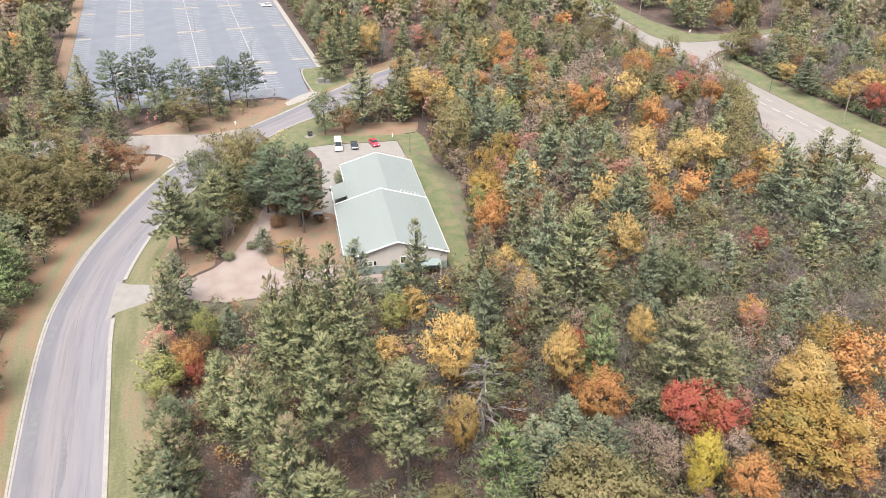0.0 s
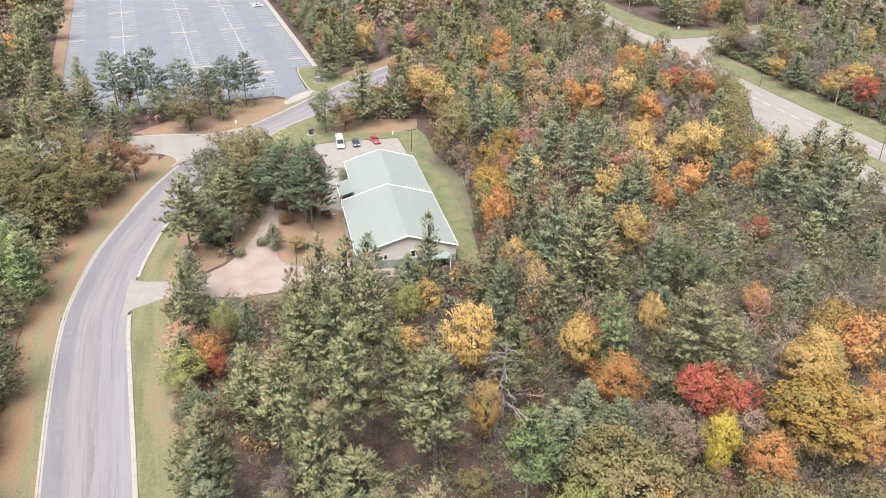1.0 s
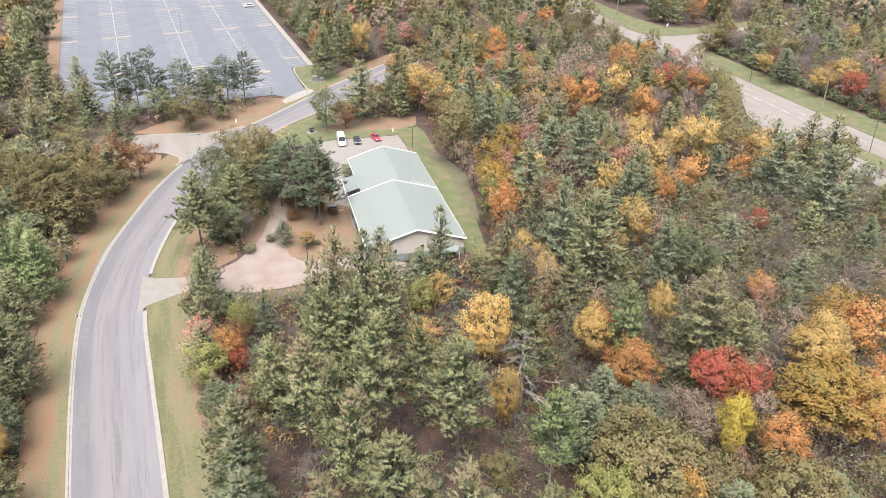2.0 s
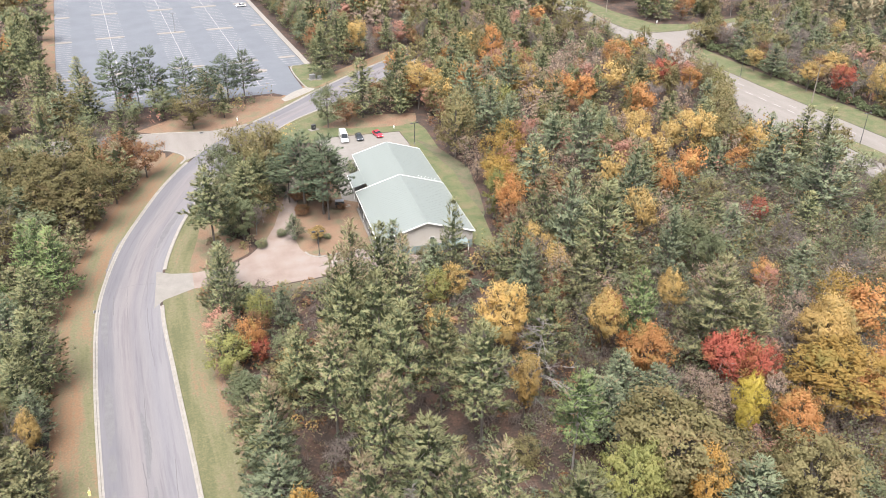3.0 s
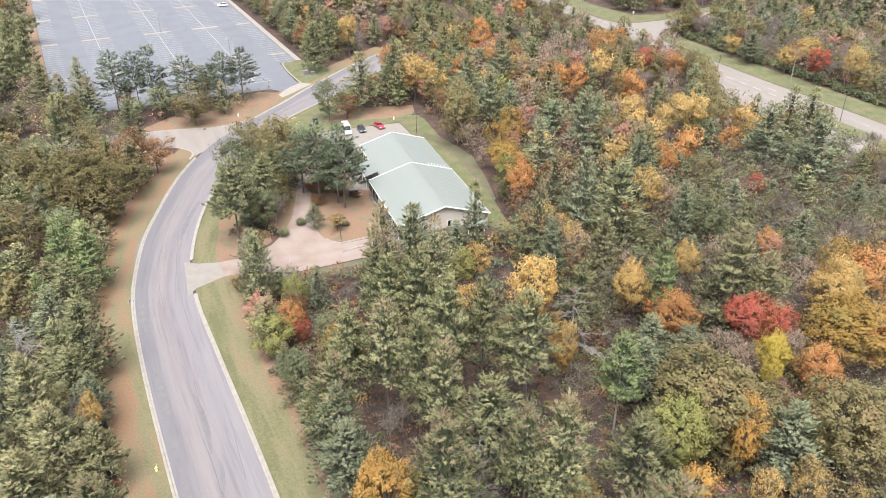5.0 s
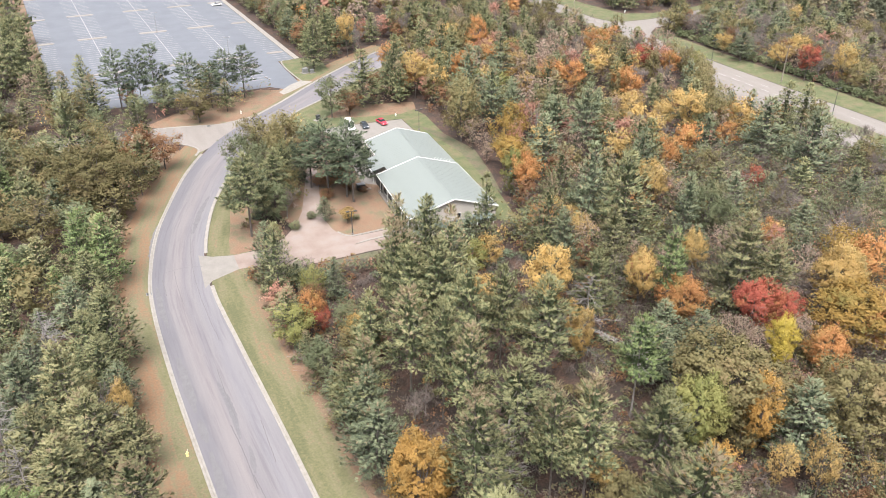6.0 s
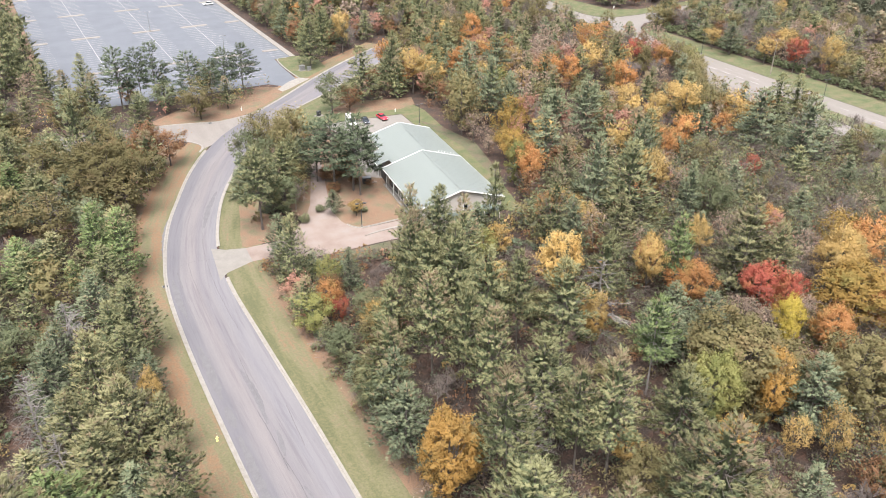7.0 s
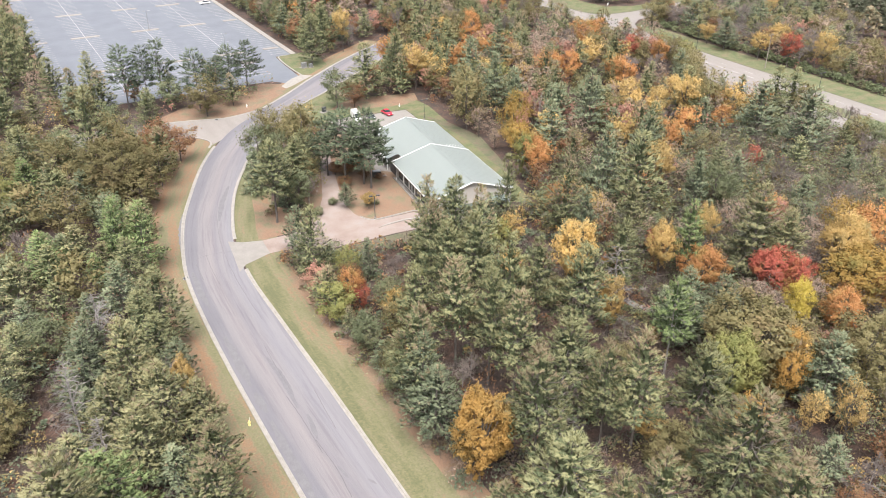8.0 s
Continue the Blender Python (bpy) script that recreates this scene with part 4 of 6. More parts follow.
def broad_shape(seed, q="mid", fill=1.0, low=0.3):
    """A broadleaf tree 13 m high with a crown 9 m wide: boughs that bulge out as rounded masses with creases between them."""
    rng = np.random.default_rng(seed)
    n, m, leaf = DETAIL[q][4:]
    H, R = 13.0, 4.5
    wood_v, wood_f = tube([(0, 0, -0.2), (0.1, 0.05, 2.5), (0.0, 0.2, 5.5), (0.2, 0.1, 9.0), (0.1, 0.2, 11.5)], [0.20, 0.16, 0.13, 0.08, 0.02], 4 if q in ("plain", "far") else 6)
    rz = H * (1 - low) / 2
    zc = H - rz * 1.02
    # boughs: each a dome on the crown
    k = {"wide": 26, "fine": 17, "mid": 14}.get(q, 10)
    bough = rng.normal(size=(k * 4, 3)) * np.array([1, 1, 0.9]) + np.array([0, 0, 0.25])
    bough /= np.linalg.norm(bough, axis=1)[:, None]
    keep = [0]
    for i in range(1, len(bough)):
        if len(keep) < k and np.max(bough[keep] @ bough[i]) < 1 - 1.35 / k:
            keep.append(i)
    bough = bough[keep]
    reach = rng.uniform(0.74, 1.05, len(bough))
    u = rng.normal(size=(n, 3)) + np.array([0, 0, 0.25])
    u /= np.linalg.norm(u, axis=1)[:, None]
    near = u @ bough.T
    own = near.argmax(axis=1)
    bulge = np.clip((near.max(axis=1) - (1 - 2.6 / len(bough))) / (2.6 / len(bough)), 0, 1)
    rad = reach[own] * (0.74 + 0.26 * np.sqrt(bulge)) * np.where(rng.random(n) < 0.14, rng.uniform(0.5, 0.8, n), rng.uniform(0.94, 1.05, n))
    az, ph = np.arctan2(u[:, 1], u[:, 0]), rng.uniform(0, 6.28, 3)
    rad = rad * (1 + 0.10 * np.sin(2 * az + ph[0] + 2 * u[:, 2]) + 0.09 * np.sin(3 * az + ph[1] - 3 * u[:, 2]) + 0.06 * np.sin(5 * u[:, 2] + ph[2]))
    side = np.where(u[:, 2] < 0, 1.0 - 0.30 * np.abs(u[:, 2]), 1.0)
    p = np.stack([u[:, 0] * R * rad * side, u[:, 1] * R * rad * side, zc + u[:, 2] * rz * rad], axis=1)
    for i in range(0, n, {"plain": 16, "far": 17}.get(q, 8)):
        z0 = max(1.8, p[i][2] * 0.5)
        o = np.array([0.05, 0.1, z0])
        mid = (o + p[i]) / 2 + np.array([0, 0, -0.3]) + rng.normal(0, 0.25, 3)
        v, f = tube([o, mid, p[i]], [0.085, 0.05, 0.015], 3, len(wood_v))
        wood_v += v
        wood_f += f
    m = max(3, int(m * fill))
    spread = rng.uniform(0.8, 1.25, n) * 5.0 / math.sqrt(n) ** 0.8
    out = u * np.array([1, 1, 0.8]) + np.array([0, 0, 0.35])
    along = rng.normal(0, 0.62, n * m) * np.repeat(spread, m)
    c = np.repeat(p, m, axis=0) + rng.normal(0, 0.5, (n * m, 3)) * np.repeat(spread, m)[:, None] * np.array([1, 1, 0.7]) + np.repeat(out, m, axis=0) * along[:, None]
    d = rng.normal(0, 0.8, c.shape) + np.repeat(out, m, axis=0) * 0.5
    face = np.repeat(u, m, axis=0) * 0.65 + (c - np.repeat(p, m, axis=0)) / np.repeat(spread, m)[:, None] * 0.45 + np.array([0, 0, 0.45]) + rng.normal(0, 0.28, c.shape)
    return wood_v, wood_f, blades(c, d, leaf * 1.2, leaf, rng, 3, face=face), None, 3, face


def bare_shape(seed, q="mid"):
    """A leafless tree 12 m high: a forked stem with fine upswept twigs."""
    rng = np.random.default_rng(seed)
    wv, wf, ends = [], [], []

    def grow(o, d, ln, r, depth):
        e1 = o + d * ln * 0.5 + rng.normal(0, 0.06 * ln, 3)
        e2 = e1 + (d + rng.normal(0, 0.12, 3)) * ln * 0.5
        v, f = tube([o, e1, e2] if depth < 2 else [o, e2], [r, r * 0.8, r * 0.5] if depth < 2 else [r, r * 0.4], 4 if depth < 1 else 3, len(wv))
        wv.extend(v)
        wf.extend(f)
        if depth >= 2:
            ends.extend([(o + (e2 - o) * t, d) for t in (0.4, 0.6, 0.8, 0.95)])
            return
        for k in range(4 if depth else 8):
            t = rng.uniform(0.3, 1.0)
            s = o + (e1 - o) * min(1, t * 2) + (e2 - e1) * max(0, t * 2 - 1)
            w = d * 0.75 + rng.normal(0, 0.5, 3) + np.array([0, 0, 0.25])
            grow(s, w / np.linalg.norm(w), ln * rng.uniform(0.42, 0.66), r * 0.5, depth + 1)

    grow(np.array([0, 0, -0.1]), np.array([0.05, 0.03, 1.0]), 7.4, 0.13, 0)
    c, d = np.array([e[0] for e in ends]).repeat(6, axis=0), np.array([e[1] for e in ends]).repeat(6, axis=0)
    d = d + rng.normal(0, 0.55, d.shape) + np.array([0, 0, 0.3])
    return wv, wf, blades(c + d * 0.5, d, 1.4, 0.07, rng, 3), None, 3, None


def snag_shape(seed):
    """A dead pine 16 m high: a grey stem with drooping bare limbs."""
    rng = np.random.default_rng(seed)
    wv, wf = tube([(0, 0, -0.1), (0.1, 0, 5), (0.0, 0.2, 11), (0.2, 0.2, 16)], [0.2, 0.17, 0.1, 0.02], 6)
    for z in np.arange(3.0, 15.5, 0.19):
        az, ln = rng.uniform(0, 6.28), (16.5 - z) * 0.26 * rng.uniform(0.6, 1.3) + 0.5
        out = np.array([math.cos(az), math.sin(az), 0.12])
        o = np.array([0.05, 0.1, z])
        e = o + out * ln
        v, f = tube([o, o + out * ln * 0.5 + np.array([0, 0, 0.12 * ln]), e + np.array([0, 0, -0.05 * ln])], [0.065, 0.045, 0.016], 3, len(wv))
        wv += v
        wf += f
        for k in range(4):
            s = o + out * ln * rng.uniform(0.4, 0.95)
            w = out + rng.normal(0, 0.6, 3)
            v, f = tube([s, s + w * ln * 0.3], [0.032, 0.012], 3, len(wv))
            wv += v
            wf += f
    return wv, wf, None, None, 3, None


SHAPES, FIRST = {}, {}
KINDS = {
    # kind: (name, shape maker, leaf material, bark, height, width of the shape, label, category)
    "pine": ("pine_tree", lambda s, q: pine_shape(s, q, 0.36 if q in ("close", "fine") else 0.12), "pine", "tall pine with layered dark green needle plumes", "pine"),
    "bluepine": ("young_pine", lambda s, q: pine_shape(s, q, 0.20, 0.1), "blue", "bushy grey-green pine with soft needle plumes", "pine"),
    "tanpine": ("white_pine", lambda s, q: pine_shape(s, q, 0.36 if q in ("close", "fine") else 0.14, 0.75), "pine", "tall green pine whose upper shoots are tipped tan", "pine"),
    "olivepine": ("pine_tree", lambda s, q: pine_shape(s, q, 0.26, 0.15), "olive", "olive-green pine with yellowing needles", "pine"),
    "brightpine": ("pine_tree", lambda s, q: pine_shape(s, q, 0.32 if q in ("close", "fine") else 0.12, 0.2), "bright", "fresh green pine with full needle plumes", "pine"),
    "stempine": ("pine_tree", lambda s, q: pine_shape(s, q, 0.36, 0.0, 0.0, 1.35), "dark", "tall pine with a long bare trunk and a high crown", "pine"),
    "spruce": ("spruce_tree", lambda s, q: pine_shape(s, q, 0.05, 0.0, 0.8), "blue", "narrow dark spruce with a pointed crown", "spruce"),
    "yellow": ("maple_tree", lambda s, q: broad_shape(s, q), "yellow", "maple with bright yellow autumn leaves", "maple"),
    "lemon": ("maple_tree", lambda s, q: broad_shape(s, q), "lemon", "small maple with lemon-yellow autumn leaves", "maple"),
    "gold": ("maple_tree", lambda s, q: broad_shape(s, q, low=0.15), "gold", "maple with golden-orange autumn leaves", "maple"),
    "amber": ("oak_tree", lambda s, q: broad_shape(s, q, low=0.12), "amber", "oak with amber and brown autumn leaves", "oak"),
    "thinyellow": ("maple_tree", lambda s, q: broad_shape(s, q, 0.42, 0.2), "yellow", "young maple with sparse bright yellow leaves", "maple"),
    "stembright": ("pine_tree", lambda s, q: pine_shape(s, q, 0.46, 0.1), "bright", "fresh green pine with a bare pale trunk", "pine"),
    "orange": ("maple_tree", lambda s, q: broad_shape(s, q), "orange", "maple with orange autumn leaves", "maple"),
    "red": ("maple_tree", lambda s, q: broad_shape(s, q), "red", "maple with crimson autumn leaves", "maple"),
    "coral": ("maple_tree", lambda s, q: broad_shape(s, q, low=0.1), "coral", "small maple with coral-pink autumn leaves", "maple"),
    "rust": ("oak_tree", lambda s, q: broad_shape(s, q, low=0.1), "rust", "oak with rust-brown autumn leaves", "oak"),
    "oak": ("oak_tree", lambda s, q: broad_shape(s, q, low=0.12), "oak", "broad oak with olive-brown autumn leaves", "oak"),
    "green": ("oak_tree", lambda s, q: broad_shape(s, q, low=0.12), "green", "leafy tree still mostly dull green", "deciduous tree"),
    "lime": ("maple_tree", lambda s, q: broad_shape(s, q, low=0.12), "lime", "maple turning from green to pale yellow", "maple"),
    "pale": ("birch_tree", lambda s, q: broad_shape(s, q, 0.42, 0.15), "pale", "thin tree with sparse buff and peach leaves", "birch"),
    "mix": ("maple_tree", lambda s, q: broad_shape(s, q, low=0.12), "mix", "maple part green and part orange-yellow", "maple"),
    "shrub": ("shrub", lambda s, q: broad_shape(s, q, low=0.03), "green", "low rounded dull green shrub in the yard", "shrub"),
    "bare": ("bare_tree", lambda s, q: bare_shape(s, q), "mauve", "leafless grey tree with fine twigs", "bare tree"),
    "snag": ("dead_tree", lambda s, q: snag_shape(s), "", "dead grey pine with bare drooping limbs", "dead tree"),
}
NATURAL = {"pine": (20.0, 10.0), "broad": (13.0, 9.0), "bare": (12.0, 7.5), "snag": (16.0, 7.0)}


def natural(kind):
    if kind.endswith("pine") or kind in ("spruce", "stembright"):
        return NATURAL["pine"]
    return NATURAL.get(kind, NATURAL["broad"])


trng = random.Random(7)
PLACED = []


def tree(kind, x, y, h, w, q=""):
    """Stand a tree of that kind, height and crown width; trees of one shape share their meshes."""
    name, maker, leaf, label, category = KINDS[kind]
    q = q or ("fine" if (y < 108 and x < 84) or (-10 < x < 26 and 145 < y < 176) else "mid")
    if (w > 13 or (w > 8.5 and y < 75 and q == "fine")) and not natural(kind) == NATURAL["pine"]:
        q = "wide"
    if q == "fine" and natural(kind) == NATURAL["pine"] and y < 84:
        q = "close"
    variant = trng.randrange(3)
    key = (kind, variant, q)
    nh, nw = natural(kind)
    m = pose(x, y, -0.05, 0, 0, trng.uniform(0, 360)) @ Matrix.Diagonal((w / nw, w / nw, h / nh, 1))
    PLACED.append((x, y, w))
    if key in FIRST:
        f = FIRST[key]
        return copy_thing(f, m @ Matrix.Diagonal([1 / s for s in f.scale] + [1]))
    wv, wf, lv, idx, corners, face = maker(100 + 17 * variant + 1000 * list(KINDS).index(kind), q)
    t = thing(name, label, category, "trees of the wood")
    t.matrix_basis = m
    place("trunk", mesh_of("trunk", wv, wf, DEAD if kind in ("bare", "snag", "stembright") else BARK), t)
    if lv is not None:
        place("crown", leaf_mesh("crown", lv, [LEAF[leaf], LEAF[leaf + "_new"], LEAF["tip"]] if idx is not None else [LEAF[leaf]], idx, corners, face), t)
    FIRST[key] = t
    return t


# tall pines of the near wood: x, y, height, crown width
for x, y, h, w in [(13.0, 87.5, 23, 9.5), (19.1, 115.4, 21, 9), (5.4, 81.5, 22, 8), (8.6, 66.6, 20.5, 13), (22.6, 79.6, 22, 12), (20.1, 89, 20, 7), (-0.3, 96, 17, 7.5), (8.8, 100.3, 21, 9), (13.2, 98.3, 22, 10), (38.5, 88.8, 18.5, 8.5), (22.8, 53.6, 19, 10.5), (-5.8, 48, 19.8, 14)]:
    tree("pine", x, y, h, w)
for x, y, h, w in [(3.0, 88, 20.8, 10.5), (6.3, 75.8, 21, 9), (-0.8, 60.4, 23, 10.5), (14.3, 57.4, 21.7, 9.5), (10.3, 59.6, 20.6, 7.5), (-7.5, 82, 19, 9.5), (16.3, 40.5, 22.8, 13.5), (0.6, 38.7, 21.6, 9.5), (13.9, 31.2, 20.6, 12.5), (-1.7, 42.4, 17.2, 7), (-39.8, 77.3, 14.8, 9), (-42.1, 70.8, 14.6, 9.5), (46.4, 115, 19.6, 9), (62, 133, 17, 8.5), (73, 131, 15, 8), (15.6, 120, 20, 9), (13.4, 112.7, 18.5, 9.5), (9.3, 107, 21.5, 8.5), (21.5, 110, 20.3, 9)]:
    tree("tanpine", x, y, h, w)
for x, y, h, w in [(45.2, 78, 12.5, 8.5), (47.2, 71.6, 13.4, 10.5), (46, 49.6, 15.5, 11), (-8.6, 74.6, 13.6, 10), (-8.0, 79.6, 16.2, 8), (40, 73.5, 12, 9), (-42, 131, 11.5, 8), (-51.3, 105.5, 15.5, 9.5), (2.7, 121.3, 9, 5), (12.5, 153.2, 6.2, 4.6), (26.5, 129.5, 13.2, 7.5), (33.0, 124, 10.5, 7)]:
    tree("bluepine", x, y, h, w)
# pines farther off, round the road, the building and the highway
for x, y, h, w in [(64, 113, 22.5, 14), (69.5, 151, 17, 11), (85.6, 156.5, 21.2, 10.5), (61, 120.8, 22, 9), (81.2, 129, 19, 10), (43.2, 105, 18, 6.5), (75, 186, 20, 10), (75.5, 201, 21, 10.5), (95, 214.5, 21, 9.5), (62, 224, 20.5, 10), (50, 221, 18, 13), (50, 266, 17.5, 11), (128, 197, 12, 7.5), (154.5, 220, 14, 9), (125, 132.5, 18.8, 13), (123, 116, 21.8, 14), (152.5, 143.6, 15.5, 10), (142, 141.5, 18, 10), (88, 134, 18.5, 10), (193.6, 207.3, 12, 10), (198, 225, 9, 8)]:
    # every other one of the bluer kind, as haze would tint them
    tree("bluepine" if int(x) % 2 else "pine", x, y, h, w)
for x, y, h, w in [(-36.2, 256, 16.5, 10), (-26.3, 251, 18, 8.5), (-39, 279, 24, 10), (-44, 290, 22, 10), (-43, 306, 22, 11), (-34.6, 198, 23.5, 11), (-17.3, 216.2, 15.5, 9), (-4.4, 153.5, 19.6, 11), (4.3, 163, 15.6, 10), (-6.8, 125.8, 16.8, 8), (-37.4, 118.5, 15.6, 10.5), (-41, 115, 14, 9), (-38.4, 139.5, 11.5, 9), (36.6, 122.8, 19.3, 6.5), (-50, 200, 16, 10), (-57, 206, 15, 10), (-64, 200, 17, 10), (8, 168.5, 15, 8)]:
    tree("pine", x, y, h, w)
for x, y, h, w in [(-17.2, 247.7, 20, 10.5), (-6.8, 247.3, 20, 10), (-11.2, 248, 18.8, 7.5), (1.7, 237.5, 18.6, 9.5), (15, 248, 15.6, 9.5), (19.7, 246.4, 16.6, 10), (8.2, 241, 14.6, 9.5), (18.2, 166.5, 18.8, 13), (21.6, 163.0, 19.4, 12), (22.0, 159.8, 17.6, 11), (15.8, 172.0, 15.5, 10)]:
    tree("stempine", x, y, h, w, "fine")
for x, y, h, w in [(65.4, 82.0, 22.4, 12), (67.8, 76.8, 18.8, 9.5), (53.0, 102.6, 17.4, 8), (-45.6, 102.2, 17.8, 9), (-49.7, 91.4, 16.2, 9.5), (-42.9, 92.2, 16, 10), (-38.2, 91.4, 11.5, 7), (-47.7, 85.2, 14.6, 9.5), (-58.6, 72, 22, 12.5)]:
    tree("olivepine", x, y, h, w)
for x, y, h, w in [(-39, 148.6, 15.6, 7.5), (-34.4, 146.2, 15.5, 8.5), (-37.5, 156, 13, 8), (-52.3, 150, 11.5, 10), (-50.7, 190.6, 11, 10), (-53.8, 77.6, 15.6, 12), (-44.2, 144.3, 7.5, 5), (55.9, 89.0, 18.4, 7)]:
    tree("brightpine", x, y, h, w)
tree("stembright", 31.6, 68.6, 19.4, 8.0)
for x, y, h, w in [(74.5, 105.7, 18.8, 9), (74.6, 174.8, 18.6, 7), (100, 170, 14, 6)]:
    tree("spruce", x, y, h, w)
# trees in autumn leaf
for kind, rows in {
    "yellow": [(81.5, 73.4, 16, 10), (50.5, 90.6, 15, 6), (66.9, 94.6, 13, 5), (109.4, 166.2, 12.6, 7.5), (114.4, 159.4, 11.6, 7), (119.8, 154.4, 15.6, 10.5), (78.9, 120.8, 14.6, 8), (194.7, 191.9, 10.6, 8), (204.8, 192.2, 12.6, 9), (199.7, 169.2, 15.4, 8), (193.8, 216.2, 8, 7), (68.4, 222.4, 14.6, 10), (66, 275, 16, 7), (-38.4, 101, 9.4, 4), (55.7, 115, 9, 6), (56, 127, 9, 5), (57.5, 121.5, 8.5, 5), (16.6, 149.8, 4.2, 3.6)],
    "lemon": [(60.2, 66.4, 12.4, 5.4), (58.6, 64.6, 8.5, 3.8)],
    "gold": [(34.8, 97.5, 16.4, 9), (31.4, 82.8, 13, 5), (34.5, 118, 8, 6)],
    "amber": [(-7.5, 63.9, 16, 9), (42.0, 53.7, 14.5, 6), (-3.0, 66.5, 9, 6)],
    "thinyellow": [(42.6, 43.0, 13, 5.5), (39.4, 46.6, 9.6, 4.6)],
    "orange": [(52, 81.2, 13.6, 8.5), (93.6, 75.6, 14.8, 10), (94.2, 134.5, 13.6, 7), (122.4, 142.2, 9.6, 7), (105.6, 248, 16.6, 8), (106.7, 202.5, 13.6, 10.5), (113, 198.4, 12.6, 8), (142.4, 226, 13, 10.5), (62.4, 59.2, 13.4, 7.5), (78, 60.2, 10.6, 8), (57.7, 140.6, 13, 7), (-4.8, 112.2, 9.6, 5), (88, 66, 11, 7)],
    "red": [(63, 75.2, 13.6, 8.4), (149, 209.6, 11.2, 10), (195.4, 179.6, 13, 8.5), (108.5, 119, 9, 6), (67.5, 72.5, 11, 6), (56, 97, 9, 6), (-3.6, 110.8, 6.5, 4)],
    "coral": [(-8.4, 119.8, 7.8, 6), (88, 168, 9, 8), (112, 213, 11, 7), (70, 165, 10, 6)],
}.items():
    for x, y, h, w in rows:
        tree(kind, x, y, h, w)
for kind, rows in {
    "pale": [(56, 72.5, 10, 7), (57.5, 69.5, 8, 6), (66.5, 68.5, 9, 6), (63.4, 176, 9, 7.5), (80.5, 156, 11, 8), (62, 166, 8, 6), (70, 140, 9, 7)],
    "rust": [(17, 164.5, 2.6, 4), (23.4, 166.5, 2.4, 3.6), (26.2, 163.5, 1.8, 2.6), (20, 170, 4.5, 5), (23.2, 172, 4.5, 5), (17.6, 171.5, 3.8, 4.2), (26, 176, 5, 5), (-20, 195.4, 14.6, 9.5), (-14, 199.4, 11.2, 8.5), (43.5, 216, 8.6, 7.5), (-14.5, 252, 8, 6), (-3.2, 117, 8, 5)],
    "oak": [(-44, 197, 13, 10), (-55, 195, 12, 9), (41, 60.2, 18, 16.5), (54.3, 48.2, 16, 14), (127.3, 152.2, 16, 11), (63.4, 182.6, 18, 12), (-33.6, 178.2, 17.6, 16), (-29, 174.4, 11.8, 12), (1.8, 230, 12, 12), (12.5, 179.6, 18, 11), (-46, 165, 13, 12), (15.4, 50.6, 10.6, 8), (195.2, 248.4, 10.6, 10.5), (-29, 207, 14, 10), (-22, 186, 11, 8), (6.5, 163.5, 10.5, 7), (12, 186, 13, 9), (8, 191, 14, 9), (17, 197, 11, 8.5), (11, 201, 8, 7), (70.5, 196, 15, 9), (152, 186, 13, 9), (158, 196, 12, 8.5), (165, 212, 9.5, 7), (147, 179, 13, 9), (162, 204, 10, 7), (140, 172, 13, 9)],
    "green": [(81.3, 106, 16, 9), (37.9, 216.4, 13.2, 9.5), (0.8, 108.5, 8.5, 6), (-40, 205, 12, 9), (-26, 224, 10, 8), (4, 176, 13, 8), (2.2, 156.5, 11, 7), (2, 184, 13, 8.5)],
    "lime": [(57.0, 146.0, 13.6, 5.5), (33.4, 57.4, 16, 9), (-9, 110.2, 8.6, 7.5), (-1.2, 121.9, 8.6, 5.5), (-57, 185, 11, 8), (30.5, 117, 9, 6)],
    "mix": [(64.7, 161.8, 13.6, 8), (74, 172, 13, 8), (75.6, 65.4, 13.8, 15), (63, 156, 12, 8), (96, 84, 12, 9)],
    "shrub": [(17.6, 152.2, 1.5, 2.3), (19.2, 151.2, 1.2, 1.9), (10.2, 156.0, 1.6, 2.6), (5.0, 152.6, 1.8, 3.0), (34.6, 182.8, 2.4, 3.0), (35.4, 186.4, 2.2, 2.8)],
    "spruce": [(13.2, 176, 12, 7), (0.5, 160, 12.5, 6.5), (9.2, 170.5, 12, 6.5), (-3, 171, 12, 7)],
    "bare": [(7.2, 165, 8.5, 6), (148, 196, 8, 7), (161, 205, 7, 6), (164, 214, 7, 6), (5.2, 158.5, 9, 6), (10.4, 173.5, 9, 6), (36, 122, 7, 6), (9, 181, 10, 7)],
    "snag": [(36.4, 87.4, 15, 10.5), (-54.4, 97.4, 17, 7), (-47, 122, 12, 8), (5.5, 63.5, 14, 6), (-52, 88, 13, 7)],
}.items():
    for x, y, h, w in rows:
        tree(kind, x, y, h, w)


# the edge of the wood along the road: young pines, oaks and saplings
erng = random.Random(9)
for x, y in offset(EAST, 9.4):
    if 56 < y < 128 and all((x - a) ** 2 + (y - b) ** 2 > (0.27 * (6 + c)) ** 2 for a, b, c in PLACED):
        kind = erng.choices(["bluepine", "tanpine", "green", "oak", "gold", "lime", "rust", "pale"], [4, 3, 2, 2, 1, 1, 1, 1])[0]
        h = erng.uniform(5.5, 10.5)
        tree(kind, x + erng.uniform(-0.4, 1.6), y, h, h * erng.uniform(0.55, 0.8), "mid")

